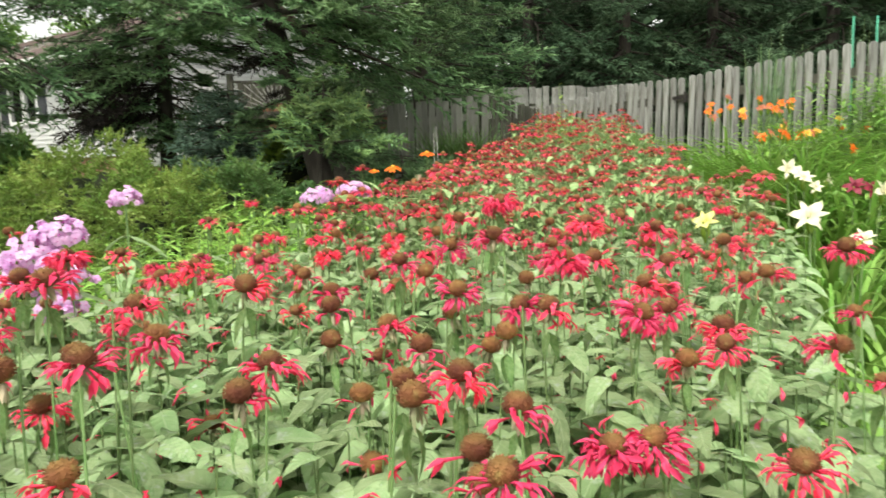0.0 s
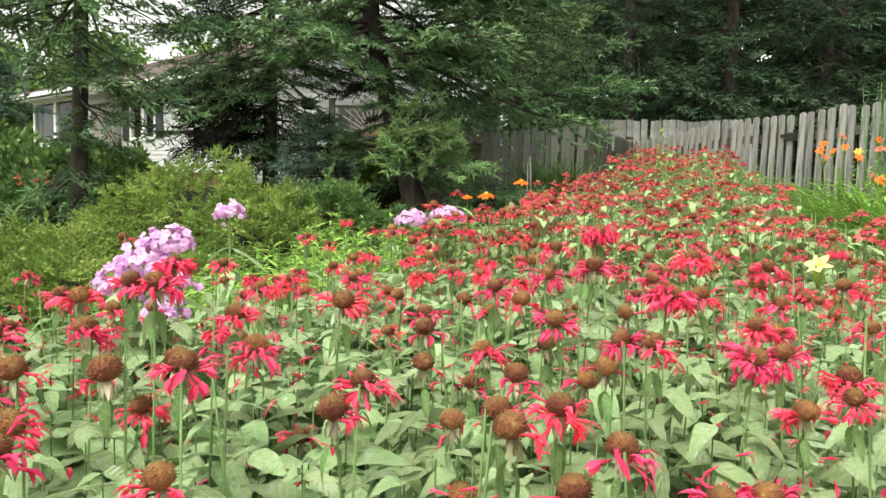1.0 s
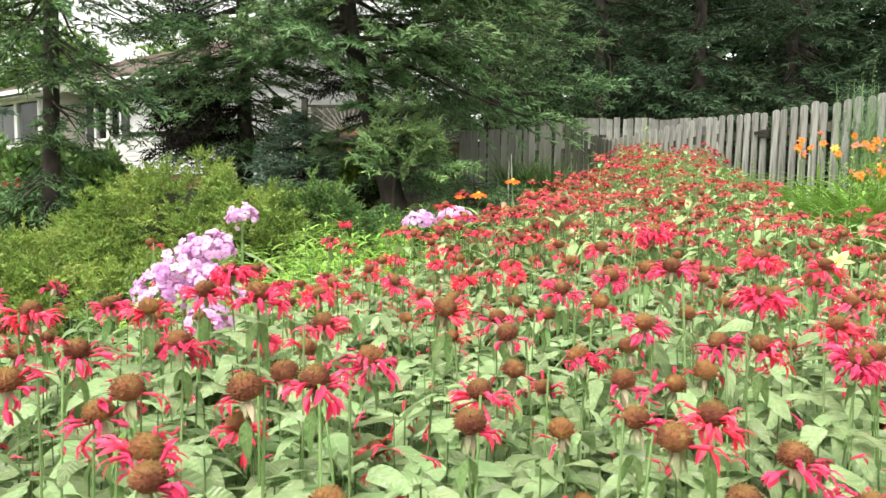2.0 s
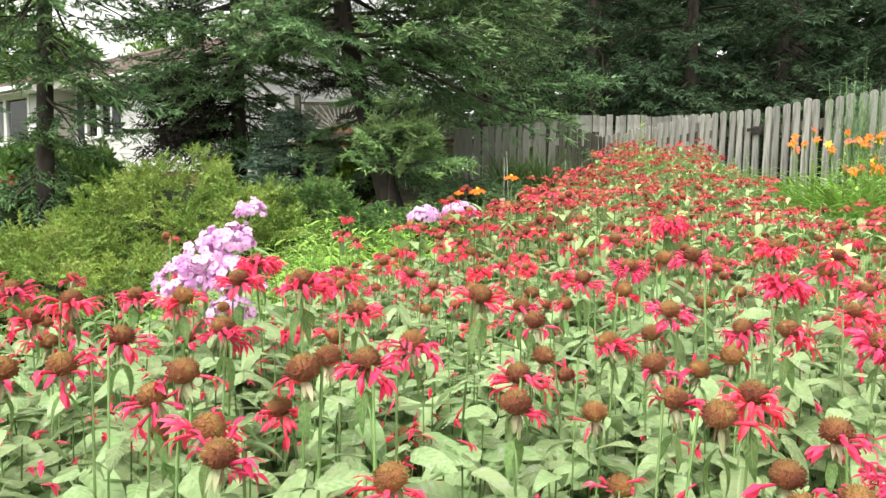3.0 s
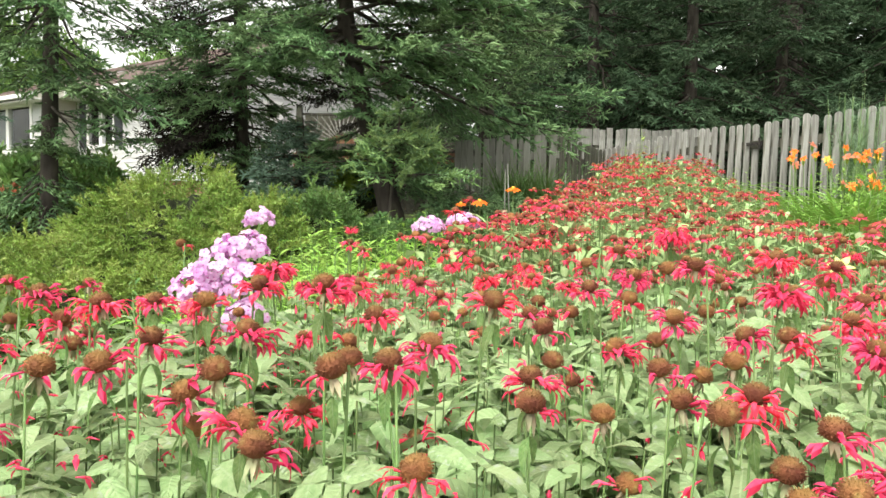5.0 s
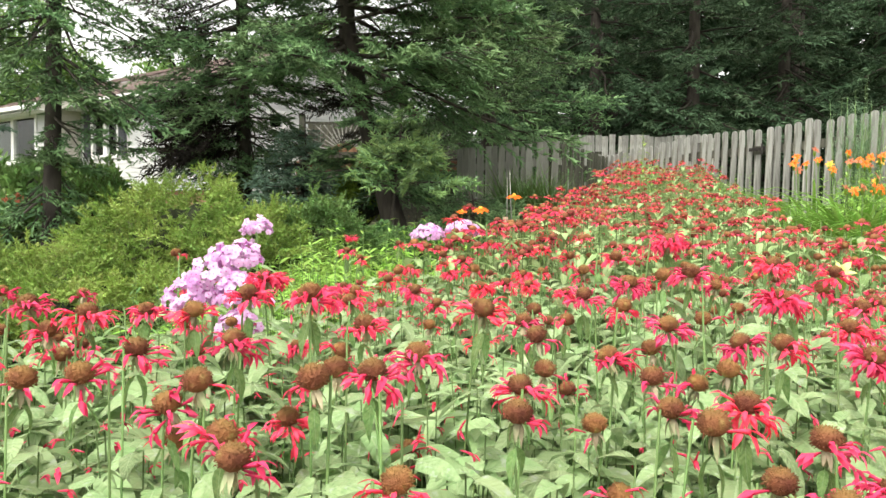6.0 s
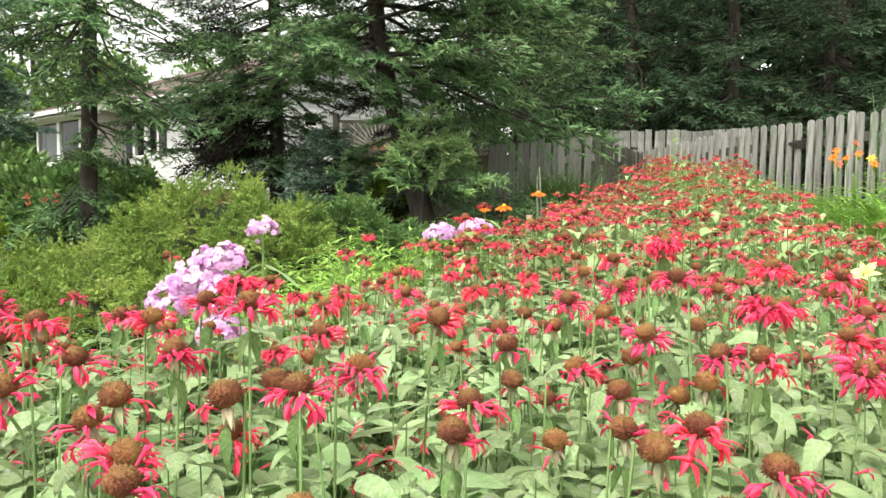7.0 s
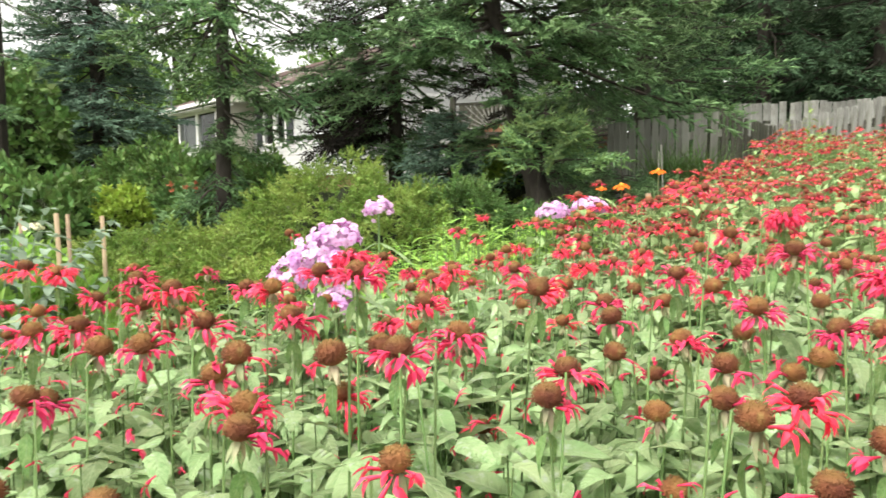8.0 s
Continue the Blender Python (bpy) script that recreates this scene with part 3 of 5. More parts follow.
def sunburst_panel(name, a, b, z, h):
    """A railing bay whose slats fan out from the middle of its lower rail."""
    a, b = np.array(a, float), np.array(b, float)
    run = np.linalg.norm(b - a)
    w = (b - a) / run
    p = thing(name, pose(a[0], a[1], z, 0, 0, math.degrees(math.atan2(w[1], w[0]))), "deck railing with a stained cedar sunburst of slats", "railing", "deck railing bays")
    for x in (0.0, run):
        part("post", box(x - 0.05, -0.05, ground_z(a[0], a[1]) - z - 0.1, x + 0.05, 0.05, h + 0.12), DARK_BOARD, p, smooth=False)
    part("top_rail", box(0.05, -0.03, h - 0.04, run - 0.05, 0.03, h), DARK_BOARD, p, smooth=False)
    part("bottom_rail", box(0.05, -0.03, -0.04, run - 0.05, 0.03, 0.0), DARK_BOARD, p, smooth=False)
    arc = [(run / 2 + 0.24 * math.cos(math.pi * i / 12), 0.003 + 0.15 * math.sin(math.pi * i / 12)) for i in range(13)]
    v = [(x, y, z) for y in (-0.02, 0.02) for x, z in arc]
    hub = (np.array(v), np.array([(0, i, i + 1) for i in range(1, 12)] + [(13, 14 + i, 13 + i) for i in range(1, 12)] + [q for i in range(13) for q in ((i, i + 13, (i + 1) % 13), ((i + 1) % 13, i + 13, (i + 1) % 13 + 13))]))
    part("sun_hub", hub, CEDAR, p, "reddish half-round sunburst hub", smooth=False)
    for i in range(1, 17):
        q = math.pi * i / 17
        far = min((run / 2 - 0.07) / max(1e-3, abs(math.cos(q))), (h - 0.05) / max(1e-3, math.sin(q)))
        part("slat", box(0.2, -0.009, -0.011, far, 0.009, 0.011), PICKET, p, m=mtx(rot("Y", -math.degrees(q)), (run / 2, 0, 0.003)), smooth=False)


sunburst_panel("deck_railing", (-3.02, 13.0), (-1.5, 13.0), 2.34, 0.54)
sunburst_panel("deck_railing", (-1.5, 13.0), (-0.1, 13.0), 2.34, 0.54)
deck = Soup()
for i in range(22):
    deck.add(box(-3.1, 13.06 + i * 0.142, 2.17, -0.05, 13.06 + i * 0.142 + 0.135, 2.205))
deck.add(box(-3.1, 13.02, 2.0, -0.05, 13.06, 2.17))
# Added boards, no known part of the deck: they darken behind the railing.
fence("deck_screen", (-3.05, 13.9), (-0.1, 13.9), 2.98, 2.98, 0.80, 0.118, 0.112, DARK_BOARD, "dark board screen added to darken the space behind the railing", dome=0.0, board="board")
# Dark boarding added behind the lattice as the shade of the under-deck void.
fence("deck_skirt", (-3.05, 13.3), (-0.1, 13.3), 2.1, 2.1, 1.05, 0.118, 0.112, DARK_BOARD, "dark boards added for the shade under the deck", dome=0.0, board="board")
lattice = thing("lattice_panel", pose(-3.05, 13.0, 1.06), "dark wooden lattice screen under the deck", "lattice")
for i in range(-9, 31):
    for lean, y in ((45, 0.0), (-45, 0.012)):
        lo, hi = (i * 0.1, i * 0.1 + 0.94) if lean == 45 else (i * 0.1 + 0.94, i * 0.1)
        x0, x1 = max(0.0, min(lo, hi)), min(2.95, max(lo, hi))
        if x1 - x0 < 0.1:
            continue
        z0 = (x0 - i * 0.1) if lean == 45 else 0.94 - (x0 - i * 0.1)
        n = (x1 - x0) * 1.414
        part("lattice_slat", box(0, y, -0.014, n, y + 0.009, 0.014), DARK_BOARD, lattice, m=mtx(rot("Y", -lean), (x0, 0, z0)), smooth=False)
tagged(part("deck", deck, CEDAR, smooth=False), "stained cedar deck boards beside the house", "deck", kind="structure")
for x in (-3.1, -1.6, -0.0):
    tagged(part("deck_post", box(x - 0.06, 13.1, ground_z(x, 13) - 0.1, x + 0.06, 13.22, 2.17), CEDAR, smooth=False), "stained cedar post under the deck", "post", "deck posts")


# ---- spruces ----
def bough_mesh(name, seed, length, material, tips, wood=BARK, pitch=0.10, gap=0.05, shoot=0.085, needle=0.025, per=8, sag=0.2, bare=0.2, thick=0.0095, fan=0.42):
    """One bough along x: a bent limb, side branches in a fan, each set on both sides with brush-like needled shoots."""
    r = np.random.default_rng(seed)
    s = Soup()
    def rib(u):
        return length * np.array([u, 0.05 * math.sin(4 * u + seed), -sag * u * u + 0.65 * sag * u ** 4])
    s.add(tube([rib(u) for u in (0, 0.25, 0.5, 0.75, 1.0)], [k * length ** 0.5 for k in (0.016, 0.012, 0.008, 0.005, 0.002)], 5), slot=1)
    shoots = []
    def clothe(a, b, c):
        """Shoots to both sides of a branch that bends from a by b to c, and one at its end."""
        n = np.linalg.norm(b - a) + np.linalg.norm(c - b)
        k = 0.18 * n
        while k < n:
            u = k / n
            q = a * (1 - u) ** 2 + 2 * u * (1 - u) * b + c * u * u
            d = 2 * (1 - u) * (b - a) + 2 * u * (c - b)
            d /= np.linalg.norm(d)
            side = np.cross((0, 0, 1), d)
            side /= np.linalg.norm(side)
            for e in (-1, 1):
                w = d * 0.8 + e * side * r.uniform(0.45, 0.95) + np.array([0, 0, r.normal(0.02, 0.45)])
                shoots.append((q, w / np.linalg.norm(w), shoot * r.uniform(0.6, 1.2), u))
            k += gap * r.uniform(0.7, 1.3)
        d = (c - b) / np.linalg.norm(c - b)
        shoots.append((c - d * shoot * 0.5, d, shoot * 1.15, 1.0))
        w = np.array([0, 0, 0.004])
        s.add((np.array([a - w, a + w, b - w * 0.7, b + w * 0.7, c]), np.array([(0, 1, 2), (1, 3, 2), (2, 3, 4)])), slot=1)
    clothe(rib(0.6), rib(0.8), rib(1.0))
    k = bare * length
    while k < 0.96 * length:
        u = k / length
        for e in (-1, 1):
            if r.random() < 0.1:
                continue
            n = (fan * length * (1 - u) ** 0.8 + 0.10) * r.uniform(0.6, 1.15)
            a = rib(u)
            way = np.array([0.8, e * r.uniform(0.6, 1.05), r.uniform(-0.30, 0.08)])
            way /= np.linalg.norm(way)
            clothe(a, a + way * n * 0.55 + np.array([0, 0, -0.05 * n]), a + way * n + np.array([0.08 * n, 0, -r.uniform(-0.06, 0.2) * n]))
        k += pitch * r.uniform(0.7, 1.3)
    a, d = np.array([q[0] for q in shoots]), np.array([q[1] for q in shoots])
    n, grown = np.array([q[2] for q in shoots])[:, None], np.array([q[3] for q in shoots])
    m = len(a)
    x = np.cross(d, r.normal(0, 1, (m, 3)))
    x /= np.linalg.norm(x, axis=1)[:, None]
    y = np.cross(d, x)
    mid = a + d * n * 0.4
    v = np.stack([a, mid + x * thick, mid + (-0.5 * x + 0.87 * y) * thick, mid + (-0.5 * x - 0.87 * y) * thick, a + d * n], 1)
    f = np.array([(0, 2, 1), (0, 3, 2), (0, 1, 3), (4, 1, 2), (4, 2, 3), (4, 3, 1)])
    for mask, slot in ((grown <= 0.62, 0), (grown > 0.62, 2)):
        if mask.any():
            s.add((v[mask].reshape(-1, 3), (f[None] + 5 * np.arange(mask.sum())[:, None, None]).reshape(-1, 3)), slot=slot)
    f = np.tile((np.arange(per) + 0.4) / per, m)
    d, a, n, grown = np.repeat(d, per, 0), np.repeat(a, per, 0), np.repeat(n, per, 0), np.repeat(grown, per)
    root = a + d * n * f[:, None]
    out = r.normal(0, 1, (len(d), 3))
    out -= d * (out * d).sum(1)[:, None]
    out /= np.linalg.norm(out, axis=1)[:, None]
    tip = root + (d * 0.75 + out * 0.75) * r.uniform(0.75, 1.2, (len(d), 1)) * needle
    wide = np.cross(d, out) * needle * 0.15
    v = np.stack([root - wide, root + wide, tip], 1)
    fresh = (grown > 0.5) & (f > 0.3)
    for mask, slot in ((~fresh, 0), (fresh, 2)):
        if mask.any():
            q = v[mask].reshape(-1, 3)
            s.add((q, np.arange(len(q)).reshape(-1, 3)), slot=slot)
    return s.mesh(name, [material, wood, tips], False)


# boughs by their length in metres
BOUGHS = {n: [bough_mesh("bough", 11 + i, n, NEEDLE, NEEDLE_TIP, pitch=p) for i in range(k)] for n, p, k in ((0.5, 0.085, 2), (1.0, 0.10, 3), (1.9, 0.13, 3))}
BOUGHS_SPARSE = {n: [bough_mesh("bough", 21 + i, n, NEEDLE, NEEDLE_TIP, pitch=p, gap=0.055, shoot=0.075, sag=0.3, per=9) for i in range(k)] for n, p, k in ((0.5, 0.10, 2), (1.0, 0.12, 3), (1.7, 0.15, 2))}
BOUGHS_YOUNG = {n: [bough_mesh("bough", 81 + i, n, NEEDLE_TIP, YOUNG_TIP, pitch=0.08, gap=0.045, sag=0.12) for i in range(3)] for n in (0.35, 0.7)}
BOUGHS_FAR = {n: [bough_mesh("bough", 91 + i, n, NEEDLE, NEEDLE_TIP, pitch=0.15, gap=0.08, shoot=0.105, needle=0.034, per=5, sag=0.3, thick=0.012) for i in range(2)] for n in (1.0, 1.8)}
BOUGHS_HIGH = {1.4: [bough_mesh("bough", 26 + i, 1.4, NEEDLE, NEEDLE_TIP, pitch=0.2, gap=0.11, shoot=0.14, needle=0.045, per=3, thick=0.02) for i in range(2)]}
# Needles, tips and limb wood all take colours darkened for the row's shade.
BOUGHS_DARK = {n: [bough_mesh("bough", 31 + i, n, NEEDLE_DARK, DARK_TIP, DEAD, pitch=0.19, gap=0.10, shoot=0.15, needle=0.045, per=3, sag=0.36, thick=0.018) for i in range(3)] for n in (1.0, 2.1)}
BOUGHS_BLUE = {n: [bough_mesh("bough", 51 + i, n, NEEDLE_BLUE, BLUE_TIP, pitch=0.12, gap=0.07, shoot=0.10, needle=0.03, per=5, sag=0.26, thick=0.014) for i in range(2)] for n in (0.6, 1.3)}
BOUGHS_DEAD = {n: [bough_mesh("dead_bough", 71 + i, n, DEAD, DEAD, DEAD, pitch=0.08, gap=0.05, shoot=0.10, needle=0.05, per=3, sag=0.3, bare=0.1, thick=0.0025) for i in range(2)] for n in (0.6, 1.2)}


def spruce(at, height, radius, trunk, meshes, label, low=1.1, lean=(0.0, 0.0), step=0.24, per=5, seed=1, shape=None, dead=0.0, upper=0.5, droop=12.0, group="", dense_to=4.2, extra=(), roll=30):
    """A conifer: tapered leaning trunk, whorls of boughs that shorten towards the top."""
    r = random.Random(seed)
    x, y = at
    z = ground_z(x, y)
    t = thing("spruce_tree", pose(x, y, z), label, "tree", group)
    def axis(h):
        k = h / height
        return np.array([lean[0] * (h if h < 2 else 2 + 0.25 * (h - 2)) + 0.05 * math.sin(3 * k + seed), lean[1] * h, h])
    def limb(family, bare, turn, at, size):
        n = min(family, key=lambda k: abs(math.log(k / size)))
        part("dead_bough" if bare else "bough", r.choice(family[n]), None, t, m=mtx(turn, at, size / n) @ Matrix.Diagonal((1, r.uniform(0.85, 1.1), 1, 1)))
    hs = [-0.2, 0.0, height * 0.04, height * 0.1, height * 0.2, height * 0.5, height * 0.8, height]
    part("trunk", tube([axis(h) for h in hs], [trunk * k for k in (1.5, 1.3, 1.05, 0.95, 0.85, 0.55, 0.25, 0.03)], 12), BARK, t, "dark rough bark")
    for az, bz, size, tilt, bare in extra:
        limb(BOUGHS_DEAD if bare else meshes, bare, rot("Z", az) @ rot("Y", tilt) @ rot("X", r.uniform(-25, 25)), axis(bz - z), size)
    h, turn = low, r.uniform(0, 360)
    while h < height - 0.15:
        k = (h - low) / (height - low)
        size = radius * (1 - k) ** 0.75 + 0.12
        for i in range(per):
            az = turn + 360 / per * i + r.uniform(-18, 18)
            hh = h + r.uniform(-0.1, 0.1)
            s = size * r.uniform(0.75, 1.12) * (shape((az + 180) % 360 - 180, hh + z) if shape else 1.0)
            if s < 0.12 or (height > 5 and 30 < az % 360 < 150 and r.random() < 0.6):
                continue
            family, bare = meshes, False
            if hh + z > 1.5 + 0.30 * math.hypot(x, y) and meshes is not BOUGHS_DARK:
                family = BOUGHS_HIGH
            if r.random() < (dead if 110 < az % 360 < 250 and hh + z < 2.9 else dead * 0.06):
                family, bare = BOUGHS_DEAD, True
            tilt = droop * (1 - 1.6 * k) + r.uniform(-15, 15)
            limb(family, bare, rot("Z", az) @ rot("Y", tilt) @ rot("X", r.uniform(-roll, roll)), axis(hh), s)
        turn += 37
        h += (step if h < dense_to else step + upper) * r.uniform(0.85, 1.15)
    return t


def big_shape(az, z):
    """Long boughs to the right well above the fence, short ones low down and to the left."""
    if z < 2.2 and -150 < az < -45:
        return 0.0
    if z < 2.6 and -150 < az < -45:
        return 0.4 if az > -100 else 0.0
    if z < 2.0:
        return 0.25 if -60 < az < 90 else 0.3
    if z < 2.8 and abs(az) > 105:
        return 0.22
    if z < 2.65:
        return 0.3 if az < -25 else (0.16 if az < 90 else 0.55)
    return 1.0 if abs(az) < 75 else (0.75 if abs(az) < 120 else 0.6)


def left_shape(az, z):
    if abs(az) > 95 and 1.6 < z < 2.7:
        return 0.13
    if abs(az) > 95 and z < 2.9:
        return 0.5
    return 0.35 if z < 2.0 else (0.65 if z < 2.6 else 1.08)


def second_shape(az, z):
    if z < 2.0:
        return 0.45 if -100 < az < 60 else 0.25
    if 2.35 < z < 2.75 and abs(az) < 80:
        return 0.5
    return (1.15 if z > 2.7 else 0.85) if abs(az) > 110 else (0.6 if z < 2.4 else 0.95)


def young_shape(az, z):
    """Longest to one side, and lopsided as it leans out of the larger tree's shade."""
    if z < 1.58:
        return 1.1 if -60 < az < 50 else 0.75
    return 0.7


spruce((-0.8, 8.0), 10.5, 2.6, 0.115, BOUGHS, "large green spruce with low sweeping boughs", low=0.55, lean=(-0.26, 0.0), step=0.21, per=7, seed=3, dead=0.3, droop=4, shape=big_shape,
       extra=[(az, bz, n, tilt, False) for az, bz, n, tilt in ((-30, 1.95, 0.8, 5), (-15, 2.15, 1.0, 2), (-30, 2.6, 1.4, -4), (0, 3.0, 2.0, 0), (-15, 3.2, 2.3, 0), (10, 3.5, 2.4, 0), (-35, 3.1, 2.0, 0), (-50, 3.5, 1.8, -5), (-25, 3.7, 2.2, -5), (-5, 2.8, 1.8, -6))])
spruce((-3.72, 6.4), 8.5, 1.15, 0.075, BOUGHS_SPARSE, "slender spruce with sparse hanging boughs", low=0.6, step=0.17, per=5, seed=5, droop=24, lean=(0.02, 0), shape=left_shape, upper=0.2)
spruce((-2.97, 9.3), 9.5, 1.6, 0.10, BOUGHS_SPARSE, "spruce with dark bare inner twigs", low=0.7, step=0.2, per=7, seed=8, dead=0.6, droop=12, shape=second_shape,
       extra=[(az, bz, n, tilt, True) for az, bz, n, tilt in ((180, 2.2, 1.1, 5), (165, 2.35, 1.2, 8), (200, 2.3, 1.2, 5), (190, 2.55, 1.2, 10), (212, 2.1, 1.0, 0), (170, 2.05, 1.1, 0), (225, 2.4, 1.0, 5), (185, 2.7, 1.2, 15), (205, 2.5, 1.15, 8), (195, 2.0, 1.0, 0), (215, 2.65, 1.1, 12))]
             + [(az, bz, n, tilt, False) for az, bz, n, tilt in ((-45, 1.9, 0.8, 12), (-70, 2.0, 0.9, 10), (-10, 1.7, 0.9, 12), (-90, 2.7, 1.2, 8), (-140, 3.0, 1.3, 8), (170, 3.1, 1.4, 8), (-110, 2.9, 1.2, 5))])
spruce((0.3, 11.4), 9.5, 2.0, 0.13, BOUGHS_FAR, "green spruce overhanging the board fence", low=0.9, step=0.26, per=6, seed=12, droop=0)
spruce((-9.15, 11.2), 9, 1.7, 0.16, BOUGHS_BLUE, "bluish spruce beside the house", low=0.4, step=0.2, per=8, seed=15, droop=14)
spruce((-6.62, 6.6), 9, 0.9, 0.11, BOUGHS_SPARSE, "spruce with a dark upright trunk", low=1.6, step=0.55, per=3, seed=18, droop=14)
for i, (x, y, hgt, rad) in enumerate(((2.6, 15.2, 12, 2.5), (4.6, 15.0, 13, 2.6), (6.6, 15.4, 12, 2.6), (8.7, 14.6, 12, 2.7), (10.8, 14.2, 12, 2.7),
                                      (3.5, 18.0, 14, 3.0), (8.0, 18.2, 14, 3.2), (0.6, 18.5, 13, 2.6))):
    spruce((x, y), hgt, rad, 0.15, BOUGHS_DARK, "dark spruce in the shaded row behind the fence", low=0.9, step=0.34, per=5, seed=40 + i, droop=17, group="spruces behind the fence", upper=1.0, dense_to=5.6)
spruce((-0.70, 7.0), 1.36, 0.54, 0.025, BOUGHS_YOUNG, "young spruce with bright green tips", low=0.64, step=0.085, per=6, seed=61, droop=-14, roll=55, shape=young_shape)
spruce((-1.95, 8.35), 1.35, 0.72, 0.03, BOUGHS_BLUE, "low bushy blue-green spruce beneath larger ones", low=0.2, step=0.11, per=7, seed=62, droop=2, roll=50, shape=lambda az, z: 0.62 if abs(az) < 70 else 1.0)
spruce((0.0, 7.6), 0.62, 0.58, 0.025, BOUGHS, "low spruce bush against the board fence", low=0.1, step=0.12, per=7, seed=63, droop=-4, roll=50)


# ---- broad-leaved trees and shrubs ----
def sprig_shape(n, length, width, spread, seed):
    """A short twig end with n pointed leaflets."""
    r = np.random.default_rng(seed)
    v, f = [], []
    for i in range(n):
        d = np.array([1.0, 0, 0]) + r.normal(0, spread, 3)
        d /= np.linalg.norm(d)
        side = np.cross(d, r.normal(0, 1, 3))
        side /= np.linalg.norm(side)
        root = np.array([length * 0.8 * i / n, 0, 0])
        k = len(v)
        v += [root, root + d * length * 0.5 + side * width / 2, root + d * length, root + d * length * 0.5 - side * width / 2]
        f += [(k, k + 1, k + 2), (k, k + 2, k + 3)]
    return np.array(v), np.array(f)


def lumpy(p, seed, k=1.0):
    return noise.noise(Vector((p[0] * k + seed, p[1] * k, p[2] * k)))


def mound(name, blobs, sprig, count, leaf_mat, label, inner=True, size=(0.8, 1.4), up=0.15, category="shrub", seed=1, rough=0.42):
    """A shrub: rounded masses whose skins are covered with sprigs, uneven and with dark gaps."""
    r = np.random.default_rng(seed)
    base = (blobs[0][0], blobs[0][1])
    z0 = ground_z(*base)
    t = thing(name, pose(base[0], base[1], z0), label, category)
    org = np.array([base[0], base[1], z0])
    area = np.array([b[3] * b[5] + b[4] * b[5] for b in blobs])
    s, core = Soup(), Soup()
    for i in range(count):
        b = blobs[r.choice(len(blobs), p=area / area.sum())]
        d = r.normal(0, 1, 3)
        d[2] = abs(d[2]) if r.random() < 0.85 else d[2]
        d /= np.linalg.norm(d)
        k = 1 + rough * lumpy(np.array(b[:3]) + d * 1.2, seed, 2.6) + 0.5 * rough * lumpy(np.array(b[:3]) + d, seed + 9, 7.0)
        k *= r.choice([1.0, 0.93, 0.85], p=[0.6, 0.25, 0.15])
        p = np.array(b[:3]) + d * k * np.array(b[3:6])
        out = d / np.array(b[3:6])
        way = out / np.linalg.norm(out) + np.array([0, 0, up]) + r.normal(0, 0.45, 3)
        s.add(sprig, frame_to(way, r.normal(0, 1, 3)), p - org, r.uniform(*size))
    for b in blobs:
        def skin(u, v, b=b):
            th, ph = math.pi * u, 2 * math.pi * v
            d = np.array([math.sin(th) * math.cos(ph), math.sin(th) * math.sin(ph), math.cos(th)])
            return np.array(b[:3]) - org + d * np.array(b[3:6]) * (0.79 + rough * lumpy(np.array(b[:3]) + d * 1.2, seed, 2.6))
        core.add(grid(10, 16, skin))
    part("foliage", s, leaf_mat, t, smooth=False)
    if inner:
        part("inner_mass", core, SHADE_CORE, t, "near-black core standing for the shade between the leaves")
    return t


def spray_shape(seed, pairs=4, leaves=6):
    """A flat spray 1 long: a twig with side twigs, each set with short narrow leaves."""
    r = np.random.default_rng(seed)
    v = []
    for i in range(2 * pairs + 1):
        u = 0.18 + 0.75 * (i // 2) / pairs
        e = (-1, 1)[i % 2]
        root = np.array([u, 0, 0.05 * math.sin(4 * u + seed)])
        d = np.array([0.8, e * r.uniform(0.5, 0.95), r.normal(0.12, 0.22)]) if i < 2 * pairs else np.array([1.0, 0, 0.1])
        d /= np.linalg.norm(d)
        n = (0.42 * (1.1 - u) + 0.12) * r.uniform(0.7, 1.2)
        for k in range(leaves):
            q = root + d * n * (k + 0.5) / leaves
            w = d * 0.7 + r.normal(0, 0.55, 3) + np.array([0, 0, 0.25])
            w /= np.linalg.norm(w)
            side = np.cross(w, r.normal(0, 1, 3))
            side *= 0.04 / np.linalg.norm(side)
            v += [q - side, q + side, q + w * 0.19]
    return np.array(v), np.arange(len(v)).reshape(-1, 3)


